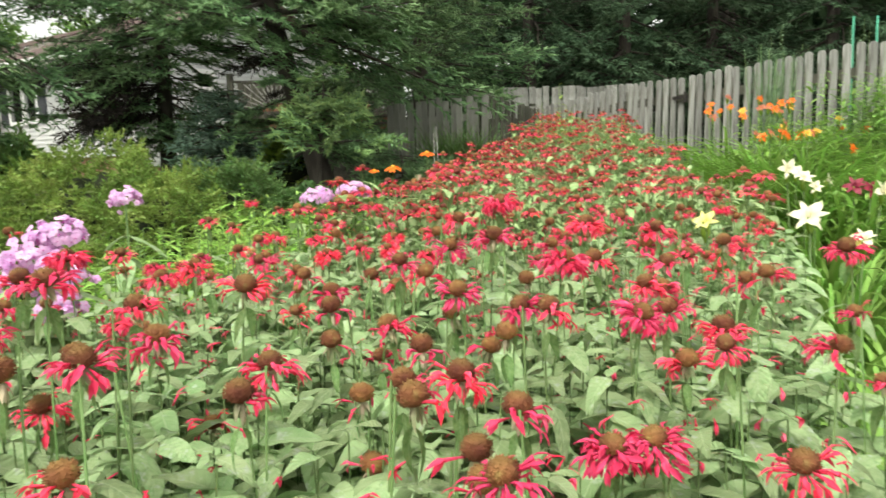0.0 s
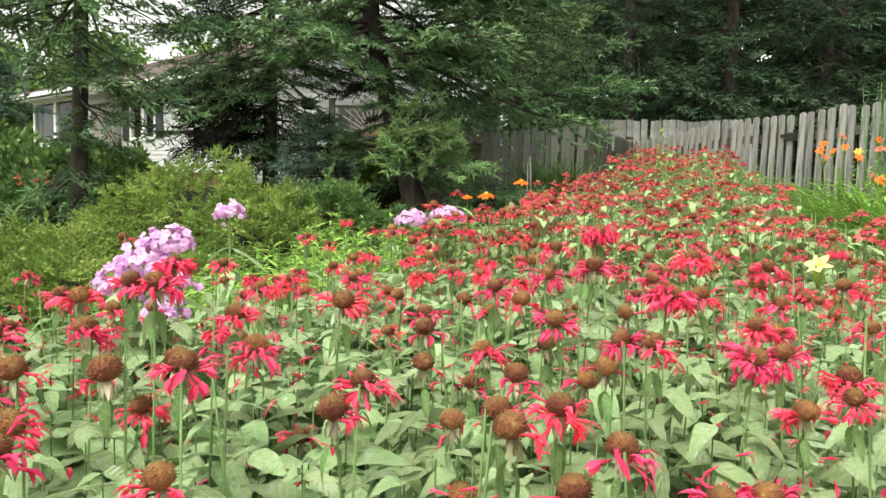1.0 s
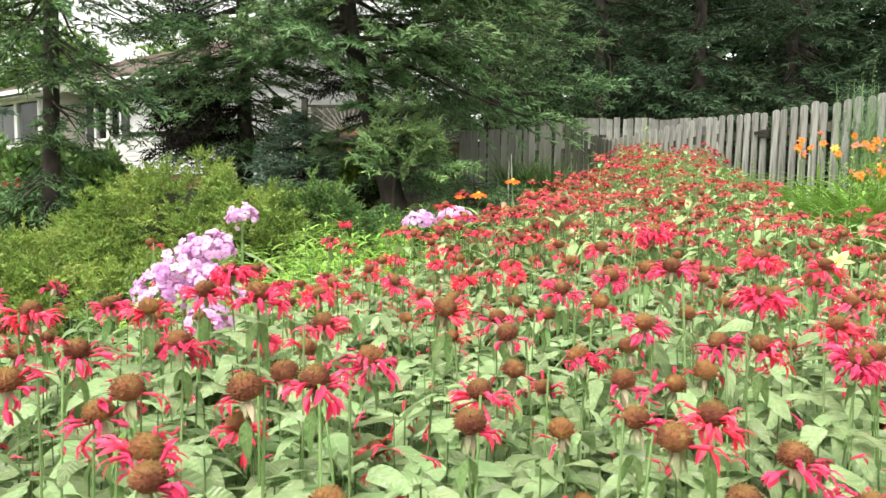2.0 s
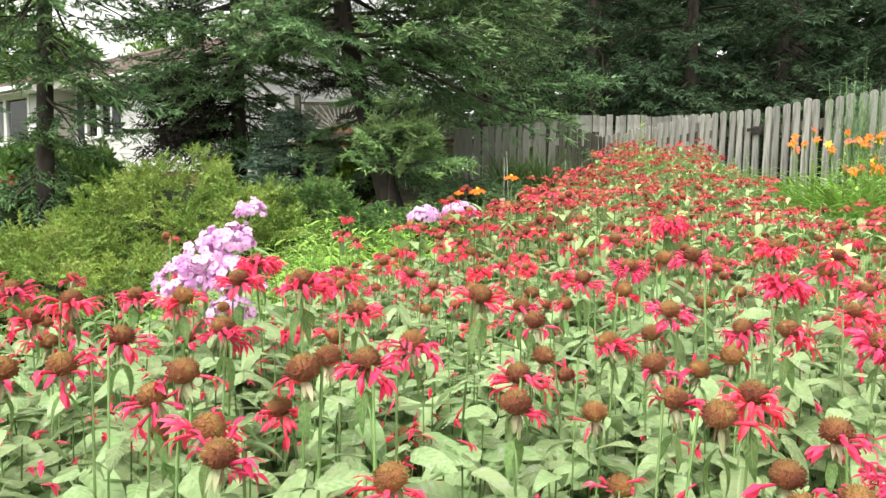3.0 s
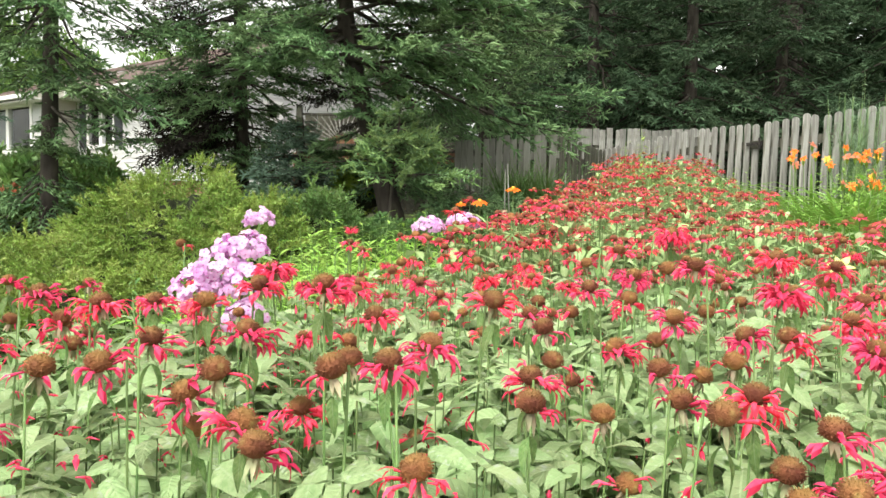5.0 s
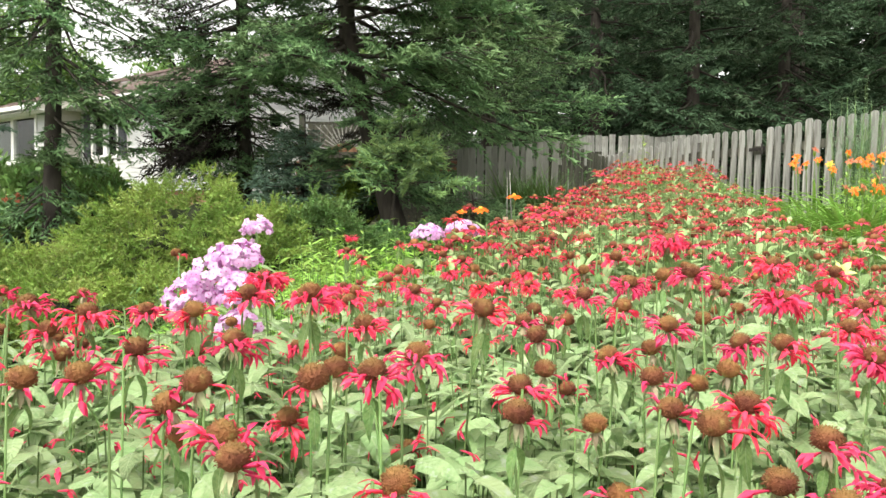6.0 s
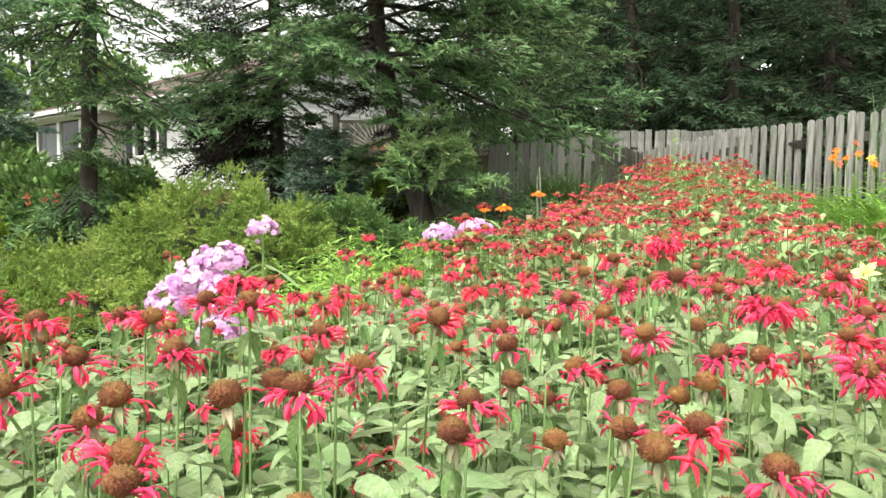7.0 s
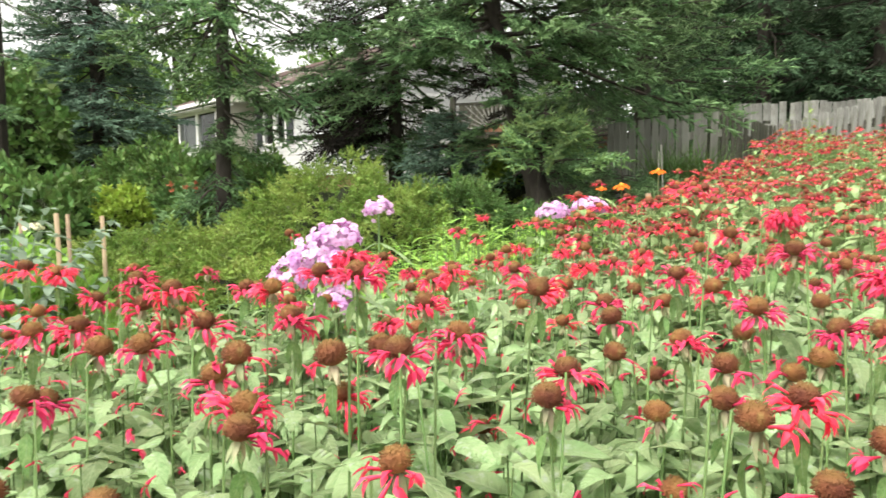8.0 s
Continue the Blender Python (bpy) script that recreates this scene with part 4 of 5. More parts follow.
def spray_shrub(name, blobs, sprays, count, leaf_mat, label, size=(0.09, 0.165), seed=1, rough=0.34):
    """A spreading shrub: lapped, nearly level sprays standing out from rounded masses, with dark hollows between."""
    r = np.random.default_rng(seed)
    x, y = blobs[0][:2]
    org = np.array([x, y, ground_z(x, y)])
    t = thing(name, pose(*org), label, "shrub")
    area = np.array([(b[3] + b[4]) * b[5] for b in blobs])
    s, core = Soup(), Soup()
    for i in range(count):
        b = np.array(blobs[r.choice(len(blobs), p=area / area.sum())])
        d = r.normal(0, 1, 3)
        d[2] = abs(d[2]) if r.random() < 0.88 else d[2]
        d /= np.linalg.norm(d)
        hollow = lumpy(b[:3] + d * 1.2, seed, 2.6) + 0.8 * lumpy(b[:3] + d, seed + 9, 5.5)
        if hollow < -0.16 and r.random() < 0.88:
            continue
        p = b[:3] + d * (0.88 + rough * hollow) * b[3:6] * r.choice([1.0, 0.88, 0.76], p=[0.55, 0.3, 0.15])
        flat = np.array([d[0], d[1], 0.0]) + r.normal(0, 0.45, 3)
        flat[2] = 0.3 + 0.35 * d[2] + r.normal(0, 0.25)
        s.add(sprays[r.integers(len(sprays))], frame_to(flat, (r.normal(0, 0.3), r.normal(0, 0.3), 1)), p - org, r.uniform(*size))
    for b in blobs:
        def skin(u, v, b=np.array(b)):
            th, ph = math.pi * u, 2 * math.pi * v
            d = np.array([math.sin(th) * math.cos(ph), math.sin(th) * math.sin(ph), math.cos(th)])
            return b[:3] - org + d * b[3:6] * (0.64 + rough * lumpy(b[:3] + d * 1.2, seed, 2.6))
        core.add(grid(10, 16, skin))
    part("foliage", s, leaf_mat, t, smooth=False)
    part("inner_mass", core, SHADE_CORE, t, "near-black core standing for the shade between the leaves")
    return t


SPRAYS = [spray_shape(i) for i in range(4)]
LEAF_SPRIG = sprig_shape(6, 0.085, 0.032, 0.7, 2)
FINE_SPRIG = sprig_shape(6, 0.05, 0.02, 0.8, 5)
BIG_SPRIG = sprig_shape(6, 0.20, 0.085, 0.8, 3)
spray_shrub("yew_shrub", [(-2.05, 5.1, 0.82, 0.75, 0.6, 0.58), (-1.5, 4.8, 0.78, 0.55, 0.5, 0.50), (-2.55, 4.6, 0.55, 0.7, 0.7, 0.44), (-2.05, 4.15, 0.50, 0.8, 0.6, 0.40)],
            SPRAYS, 4300, YEW, "spreading yellow-green yew shrub", seed=4)
spray_shrub("yew_shrub", [(-3.35, 4.5, 0.52, 0.8, 0.65, 0.40), (-2.9, 3.9, 0.45, 0.75, 0.55, 0.38)], SPRAYS, 2400, YEW, "low spreading yew shrub with dark gaps", seed=6)
spray_shrub("juniper_shrub", [(-1.12, 5.2, 0.86, 0.45, 0.4, 0.42), (-0.85, 5.6, 0.78, 0.35, 0.35, 0.30)], SPRAYS, 1100, SHRUB, "dull green low shrub beside the yew", seed=8)
mound("golden_shrub", [(-1.3, 8.6, 1.36, 0.30, 0.25, 0.36)], FINE_SPRIG, 900, LIME, "bright yellow-green shrub under the spruce", seed=9, up=0.8)
mound("underplanting", [(-1.2, 5.9, 0.78, 0.55, 0.4, 0.34), (-0.5, 6.2, 0.78, 0.5, 0.35, 0.3), (0.0, 6.4, 0.80, 0.4, 0.3, 0.3)], FINE_SPRIG, 3000, DKFERN, "dark green leafy plants in spruce shade", seed=10, up=0.6)
mound("leafy_bush", [(-5.2, 5.4, 0.85, 0.9, 0.7, 0.55), (-6.3, 5.2, 0.8, 0.8, 0.6, 0.6)], LEAF_SPRIG, 3000, SHRUB, "green leafy bush behind the stakes", seed=11, up=0.6)
mound("golden_shrub", [(-4.2, 5.5, 1.05, 0.2, 0.2, 0.22)], FINE_SPRIG, 600, LIME, "yellow-green shrub behind the stakes", seed=12, up=0.8)
mound("leafy_bush", [(-3.6, 3.5, 0.45, 0.7, 0.5, 0.42), (-2.9, 3.1, 0.40, 0.5, 0.4, 0.36)], LEAF_SPRIG, 2600, WEED, "bright green leafy perennials", seed=13, up=0.9)
mound("leafy_bush", [(-4.6, 7.6, 1.15, 1.0, 0.6, 0.5), (-6.0, 8.4, 1.15, 1.1, 0.7, 0.6)], LEAF_SPRIG, 3400, SHRUB, "dark green bush before the house", seed=14, up=0.5)
coral = mound("flowering_shrub", [(-4.6, 7.0, 1.0, 0.45, 0.35, 0.33)], FINE_SPRIG, 1200, SHRUB, "shrub with coral red flower tips", seed=15)


mound("tall_shrub", [(-8.4, 8.3, 1.7, 0.9, 0.7, 1.3), (-9.6, 9.2, 1.6, 0.8, 0.7, 1.2)], BIG_SPRIG, 1500, SHRUB, "tall mid-green leafy shrub at the garden edge", seed=16, up=0.2, size=(0.5, 0.9))


def broadleaf(at, height, blobs, count, label, seed):
    x, y = at
    z = ground_z(x, y)
    t = thing("broadleaf_tree", pose(x, y, z), label, "tree", "trees beyond the house")
    r = np.random.default_rng(seed)
    part("trunk", tube([(0, 0, -0.2), (0.05, 0, height * 0.3), (0.1, 0.1, height * 0.6), (0, 0, height * 0.9)], [0.22, 0.17, 0.12, 0.03], 10), BARK, t)
    s = Soup()
    for i in range(blobs):
        c = np.array([r.normal(0, height * 0.17), r.normal(0, height * 0.15), height * r.uniform(0.3, 0.98)])
        rad = height * r.uniform(0.09, 0.16)
        part("limb", tube([(0.05, 0, c[2] * 0.6), c * np.array([0.5, 0.5, 0.9]), c], [0.06, 0.04, 0.015], 6), BARK, t)
        for k in range(count):
            d = r.normal(0, 1, 3)
            d /= np.linalg.norm(d)
            s.add(BIG_SPRIG, frame_to(d + np.array([0, 0, 0.2]) + r.normal(0, 0.5, 3), r.normal(0, 1, 3)), c + d * rad * r.uniform(0.55, 1.1), r.uniform(0.8, 1.5))
    part("crown", s, CROWN, t, smooth=False)


for i, (x, y, hgt) in enumerate(((-17, 30, 7.0), (-18.6, 27, 8.6), (-20.6, 26.5, 6.6), (-11.5, 31, 7.4), (-25, 28, 5.6), (-6.0, 32, 8), (-17.5, 17.0, 3.4), (-12.4, 13.5, 3.2))):
    broadleaf((x, y), hgt, 16, 90, "light green broad-leaved tree beyond the house", 80 + i)


def far_woods():
    """The wood that closes the gaps behind the spruce row, shade put into its needle colour."""
    r = np.random.default_rng(55)
    s = Soup()
    clump = sprig_shape(5, 0.75, 0.34, 0.9, 4)
    for i in range(3300):
        x, y = r.uniform(0.5, 30), r.uniform(21.5, 26)
        z = 0.9 + 10.5 * r.random() + 0.8 * math.sin(x * 0.9)
        s.add(clump, frame_to(r.normal(0, 1, 3) + np.array([0, -0.4, -0.2]), r.normal(0, 1, 3)), (x, y, z), r.uniform(0.8, 1.5))
    for i in range(26):
        x, y = r.uniform(1, 29), r.uniform(21, 25)
        s.add(tube([(x, y, 0.9), (x + r.normal(0, 0.2), y, 10)], [0.2, 0.1], 6), slot=1)
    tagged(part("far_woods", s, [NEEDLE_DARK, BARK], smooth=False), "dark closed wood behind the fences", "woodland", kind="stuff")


far_woods()


# ---- bee balm ----
def core_shape(seed, radius=0.0116, spikes=330):
    """A spent flower head: a flattened ball set all over with little tubes."""
    r = np.random.default_rng(seed)
    def ball(u, v):
        th, ph = math.pi * u, 2 * math.pi * v
        return radius * 0.9 * math.sin(th) * math.cos(ph), radius * 0.9 * math.sin(th) * math.sin(ph), radius * 0.78 * math.cos(th)
    s = Soup().add(grid(6, 10, ball))
    for i in range(spikes):
        z = 1 - 1.62 * (i + 0.5) / spikes
        a = i * 2.399963 + r.normal(0, 0.08)
        d = np.array([math.sqrt(max(0, 1 - z * z)) * math.cos(a), math.sqrt(max(0, 1 - z * z)) * math.sin(a), z * 0.92])
        d += r.normal(0, 0.06, 3)
        p = d * radius * np.array([0.88, 0.88, 0.84])
        t, w = frame_to(d, (0.3, 0.2, 0.9)), 0.0008
        ring = [p + w * (math.cos(k) * t[:, 1] + math.sin(k) * t[:, 2]) for k in (0, 2.09, 4.19)]
        s.add((np.array(ring + [p + d * radius * r.uniform(0.10, 0.21)]), np.array([(0, 1, 3), (1, 2, 3), (2, 0, 3)])))
    return s.shape()


def floret(seed):
    """One scarlet tube that arches out and down and parts into two lips."""
    r = np.random.default_rng(seed)
    n = r.uniform(0.0125, 0.019)
    drop = r.uniform(0.0, 0.36)
    pts = [(n * u, 0, n * (0.25 * u - drop * u * u)) for u in (0, 0.3, 0.6, 0.8)]
    s = Soup().add(tube(pts, [0.0008, 0.0010, 0.0015, 0.0018], 4))
    e = np.array(pts[-1])
    s.add(leaf(n * 0.75, 0.0042, 0.35, 0.5, nu=3), rot("Y", 6), e - np.array([0.001, 0, -0.001]))
    s.add(leaf(n * 0.65, 0.0056, 0.6, 0.3, nu=3), rot("Y", 28), e - np.array([0.001, 0, 0.001]))
    return s.shape()


FLORETS = [floret(i) for i in range(5)]


def petal_ring(seed, count, radius=0.011, part_of=360.0):
    r = np.random.default_rng(seed)
    s = Soup()
    start = r.uniform(0, 360)
    for i in range(count):
        az = start + part_of * (i + r.uniform(-0.4, 0.4)) / count
        lift = r.choice([-22, -6, 8, 26], p=[0.2, 0.35, 0.3, 0.15]) + r.normal(0, 8)
        t = rot("Z", az) @ rot("Y", lift) @ rot("X", r.normal(0, 25))
        s.add(FLORETS[r.integers(5)], t, t @ np.array([radius * 0.8, 0, 0]) + np.array([0, 0, -0.0065 + r.normal(0, 0.0022)]), r.uniform(0.75, 1.2))
    return s


CORES = [Soup().add(core_shape(i)).mesh("flower_head", [CORE]) for i in range(4)]
RINGS = {"spent": [petal_ring(100 + i, 1 + i, part_of=130).mesh("corolla", [RED]) for i in range(3)],
         "few": [petal_ring(110 + i, 9 + i, part_of=170 + 40 * i).mesh("corolla", [RED]) for i in range(4)],
         "half": [petal_ring(120 + i, 17 + 3 * i, part_of=270 + 25 * i).mesh("corolla", [RED]) for i in range(4)],
         "full": [petal_ring(130 + i, 40 + 5 * i, 0.010).mesh("corolla", [RED]) for i in range(4)]}


def bract_ring(seed):
    r = np.random.default_rng(seed)
    s = Soup()
    for i in range(11):
        s.add(leaf(r.uniform(0.011, 0.02), 0.0045, 0.4, 0.3, nu=3), rot("Z", 33 * i + r.normal(0, 10)) @ rot("Y", r.uniform(25, 75)), (0, 0, -0.007))
    return s.mesh("calyx", [BRACT])


BRACTS = [bract_ring(i) for i in range(3)]
LEAVES = [Soup().add(leaf(1.0, w, d, f, wv, 9, 1.7, 0.08, 4, 0.35)).mesh("leaf", [LEAF]) for w, d, f, wv in
          ((0.40, 0.25, 0.30, 0.05), (0.44, 0.45, 0.22, 0.07), (0.36, 0.12, 0.40, 0.04), (0.42, 0.65, 0.30, 0.06), (0.38, 0.35, 0.15, 0.09))]
LEAVES_TOP = [Soup().add(leaf(1.0, w, d, 0.35, 0.04, 6, 1.6, 0.05)).mesh("leaf", [LEAF_TOP]) for w, d in ((0.34, 0.3), (0.30, 0.15), (0.36, 0.5))]
STEMS = [Soup().add(tube([(bx * u * (1 - u), by * u * (1 - u), u) for u in (0, 0.25, 0.5, 0.75, 1.0)], [0.0019, 0.0017, 0.0014, 0.0012, 0.0012], 4)).mesh("stem", [STEM])
         for bx, by in ((0.1, 0.02), (-0.08, 0.08), (0.03, -0.1), (-0.05, -0.03))]
LABELS = {"spent": "spent bee balm with a bare brown seed head", "few": "fading bee balm with only a few scarlet petals",
          "half": "bee balm with brown cone and drooping scarlet petals", "full": "bee balm in full shaggy scarlet bloom"}
planted = []
pr = random.Random(21)


def bee_balm(x, y, z, kind="half", size=1.0, leaves=10):
    """One flowering stem, its head at (x, y, z)."""
    planted.append((x, y))
    gx, gy = x + pr.gauss(0, 0.025), y + pr.gauss(0, 0.025)
    g = ground_z(gx, gy)
    h = z - g
    t = thing("bee_balm", pose(gx, gy, g), LABELS[kind], "flower", "bee balm in the bed")
    lean = Vector((x - gx, y - gy, h))
    stem = part("stem", STEMS[pr.randrange(4)], None, t, m=Matrix.Translation((0, 0, 0)) @ Matrix(((h, 0, lean.x, 0), (0, h, lean.y, 0), (0, 0, h, 0), (0, 0, 0, 1))))
    tilt = pose(lean.x, lean.y, h, pr.gauss(0, 9), pr.gauss(0, 9), pr.uniform(0, 360)) @ Matrix.Scale(size * (1.08 if kind == "spent" else 1.0), 4)
    head = part("flower_head", CORES[pr.randrange(4)], None, t, m=tilt)
    part("corolla", pr.choice(RINGS[kind]), None, head, "scarlet petals")
    part("calyx", BRACTS[pr.randrange(3)], None, head, "pale green bracts")
    az = pr.uniform(0, 360)
    drop = pr.uniform(0.018, 0.03)
    for i in range(leaves):
        hh = h - drop
        if hh < 0.25:
            break
        k = drop / h
        long = (0.024 + 0.056 * min(1, drop / 0.2)) * pr.uniform(0.8, 1.25)
        base = np.array([lean.x * (hh / h), lean.y * (hh / h), hh])
        turn = rot("Z", az + 180 * (i % 2) + pr.gauss(0, 12)) @ rot("Y", (58 if i < 2 else pr.uniform(-14, 22))) @ rot("X", pr.gauss(0, 14))
        part("leaf", LEAVES_TOP[pr.randrange(3)] if i < 2 else LEAVES[pr.randrange(5)], None, t, m=mtx(turn, base, long) @ Matrix.Diagonal((1, 0.9 if i < 2 else 1.08, 1, 1)))
        if i % 2:
            az += 90
            drop += pr.uniform(0.05, 0.075) if i > 1 else pr.uniform(0.05, 0.08)
    return t


# heads whose places are known, nearest first
bee_balm(-0.17, 0.55, 1.1, "few")
bee_balm(-0.065, 0.563, 1.082, "few")
bee_balm(0.022, 0.677, 1.098, "spent")
bee_balm(-0.003, 0.823, 1.163, "half")
bee_balm(0.24, 0.618, 1.099, "few")
bee_balm(-0.133, 0.619, 1.137, "spent")
bee_balm(0.334, 1.177, 1.105, "spent")
bee_balm(0.135, 0.881, 1.106, "half")
bee_balm(-0.333, 0.762, 1.129, "few")
bee_balm(-0.416, 0.828, 1.152, "half")
bee_balm(0.305, 0.839, 1.129, "few")
bee_balm(-0.167, 0.761, 1.183, "half")
bee_balm(0.246, 1.385, 1.185, "half")
bee_balm(0.307, 1.276, 1.22, "full")
bee_balm(0.416, 0.874, 1.111, "full")
bee_balm(0.346, 0.946, 1.165, "full")
bee_balm(-0.444, 0.67, 1.068, "few")
bee_balm(-0.338, 0.673, 1.124, "few")
bee_balm(-0.465, 0.841, 1.131, "few")
bee_balm(-0.234, 0.656, 1.124, "spent")
bee_balm(-0.244, 0.776, 1.136, "half")
bee_balm(-0.262, 0.665, 1.103, "few")
bee_balm(-0.194, 0.599, 1.1, "half")
bee_balm(-0.095, 0.665, 1.133, "half")
bee_balm(-0.141, 0.752, 1.115, "spent")
bee_balm(-0.131, 0.867, 1.139, "half")
bee_balm(-0.272, 0.911, 1.165, "half")
bee_balm(-0.194, 0.786, 1.058, "half")
bee_balm(-0.065, 0.744, 1.132, "half")
bee_balm(0.055, 1.041, 1.118, "few")
bee_balm(0.064, 0.957, 1.114, "spent")
bee_balm(0.069, 0.905, 1.084, "spent")
bee_balm(0.03, 0.761, 1.1, "half")
bee_balm(0.137, 1.218, 1.094, "spent")
bee_balm(0.092, 1.288, 1.101, "spent")
bee_balm(0.116, 1.054, 1.025, "few")
bee_balm(0.144, 1.108, 1.147, "half")
bee_balm(0.179, 1.015, 1.143, "few")
bee_balm(0.216, 0.94, 1.132, "half")
bee_balm(0.109, 0.812, 1.05, "spent")
bee_balm(0.171, 0.835, 1.093, "spent")
bee_balm(0.211, 0.997, 1.093, "spent")
bee_balm(0.154, 0.707, 1.095, "few")
bee_balm(0.163, 0.628, 1.106, "spent")
bee_balm(0.201, 0.665, 1.112, "half")
bee_balm(0.265, 0.879, 1.093, "spent")
bee_balm(0.255, 0.949, 1.06, "spent")
bee_balm(0.283, 0.897, 1.12, "half")
bee_balm(0.209, 0.62, 1.066, "spent")
bee_balm(0.328, 0.68, 1.04, "full")
bee_balm(0.27, 1.035, 1.187, "half")
bee_balm(0.412, 1.121, 1.193, "full")
bee_balm(0.549, 1.222, 1.174, "half")
bee_balm(0.461, 1.009, 1.122, "half")
bee_balm(0.517, 1.084, 1.138, "half")
bee_balm(0.277, 1.19, 1.169, "spent")
bee_balm(0.218, 1.154, 1.161, "half")
bee_balm(0.21, 1.515, 1.15, "few")
bee_balm(0.056, 1.51, 1.123, "half")
bee_balm(-0.552, 0.944, 1.146, "half")
bee_balm(-0.465, 1.075, 1.121, "half")
bee_balm(-0.334, 0.909, 1.145, "half")
bee_balm(-0.3, 1.076, 1.169, "full")
bee_balm(-0.513, 0.948, 1.082, "few")
bee_balm(-0.561, 0.84, 1.101, "half")
bee_balm(-0.398, 0.69, 1.115, "spent")
bee_balm(-0.259, 0.68, 1.07, "spent")
bee_balm(-0.183, 1.017, 1.079, "spent")
bee_balm(0.123, 0.75, 1.002, "spent")
bee_balm(-0.091, 0.979, 0.966, "few")
bee_balm(-0.136, 1.557, 1.105, "half")
bee_balm(-0.083, 1.603, 1.07, "half")
bee_balm(-0.202, 1.751, 1.089, "half")
bee_balm(-0.324, 2.095, 1.059, "few")
bee_balm(-0.152, 1.745, 1.13, "half")
bee_balm(-0.034, 1.886, 1.144, "half")
bee_balm(-0.004, 1.651, 1.139, "few")
bee_balm(0.046, 2.106, 1.176, "half")
bee_balm(0.222, 1.787, 1.162, "few")
bee_balm(0.204, 2.244, 1.157, "half")
bee_balm(0.093, 1.961, 1.14, "few")
bee_balm(0.301, 1.256, 1.217, "full")
bee_balm(-0.33, 0.5, 1.059, "spent")
bee_balm(-0.416, 0.62, 1.086, "few")
bee_balm(-0.518, 0.8, 1.112, "few")
bee_balm(-0.787, 1.0, 1.153, "half")
bee_balm(0.459, 0.92, 1.107, "half")
bee_balm(0.577, 1.167, 1.136, "few")
bee_balm(0.539, 1.24, 1.146, "half")
bee_balm(0.652, 1.212, 1.151, "few")
bee_balm(0.438, 0.803, 1.077, "half")
bee_balm(0.494, 1.037, 1.111, "half")
bee_balm(0.404, 1.048, 1.152, "few")
bee_balm(-0.5, 3.05, 1.155, "full")
bee_balm(0.212, 0.6, 1.05, "spent")
bee_balm(-0.258, 0.52, 1.051, "spent")
bee_balm(-0.563, 0.78, 1.107, "half")
bee_balm(-0.52, 0.66, 1.101, "spent")
bee_balm(-0.683, 0.8, 1.129, "half")
bee_balm(0.72, 1.0, 1.163, "half")
bee_balm(0.671, 0.7, 1.058, "half")
bee_balm(0.473, 0.8, 1.111, "half")
bee_balm(0.447, 0.6, 1.054, "half")
bee_balm(0.363, 0.68, 1.045, "full")
bee_balm(0.22, 0.55, 1.078, "half")
# the rest of the stretch that the camera passes nearest
def room(x, y, gap):
    return all((x - a) ** 2 + (y - b) ** 2 > gap * gap for a, b in planted)


def head_z(x, y):
    z = float(np.interp(y, [0.4, 0.6, 1.0, 2.2, 3.3, 4.2, 5.5, 6.5], [1.09, 1.11, 1.14, 1.17, 1.225, 1.35, 1.57, 1.69]))
    return z - 0.03 * max(0.0, -x - 0.5)


def bed_left(y):
    return float(np.interp(y, [0.2, 0.6, 1.2, 1.8, 2.4, 3.5, 5.0, 6.5, 8.5], [-1.3, -1.3, -0.9, -0.35, -0.10, 0.24, 0.84, 1.42, 1.8]))


def bed_right(y):
    return float(np.interp(y, [0.2, 0.6, 1.2, 1.8, 2.4, 3.5, 5.0, 6.5, 8.5], [0.58, 0.60, 0.76, 1.05, 1.32, 1.5, 1.78, 2.0, 2.1]))


tries = 0
while len(planted) < 262 and tries < 20000:
    tries += 1
    y = pr.uniform(0.45, 2.3)
    x = pr.uniform(bed_left(y), bed_right(y))
    if y < 0.8 and -0.45 < x < 0.5 and pr.random() < 0.8:
        continue
    if not room(x, y, 0.075) or (x - 0.05) ** 2 + (y - 0.12) ** 2 < 0.5 ** 2:
        continue
    kind = pr.choices(("spent", "few", "half", "full"), (2.4, 3, 3, 1.0))[0]
    bee_balm(x, y, head_z(x, y) + pr.gauss(-0.045, 0.03), kind, pr.uniform(0.7, 1.0), 10)


# leafy shoots that fill the bed, and the far part of the drift
LEAF_LOW = [leaf(1.0, w, d, 0.35, 0.06, 6, 1.7) for w, d in ((0.42, 0.3), (0.46, 0.5), (0.38, 0.15))]


def shoot(s, x, y, top, slot, r, pairs=4, size=0.074, gap=0.05):
    g = ground_z(x, y)
    s.add(tube([(x, y, g), (x + r.normal(0, 0.02), y, (g + top) / 2), (x, y, top)], [0.0022, 0.0016, 0.001], 3), slot=slot + 1)
    az = r.uniform(0, 360)
    z = top
    for i in range(pairs):
        for side in (0, 180):
            s.add(LEAF_LOW[r.integers(3)], rot("Z", az + side + r.normal(0, 12)) @ rot("Y", r.uniform(-16, 24)) @ rot("X", r.normal(0, 12)), (x, y, z),
                  (size * 0.55 if i == 0 else size) * r.uniform(0.8, 1.2), slot)
        az += 90
        z -= gap * r.uniform(0.8, 1.2)


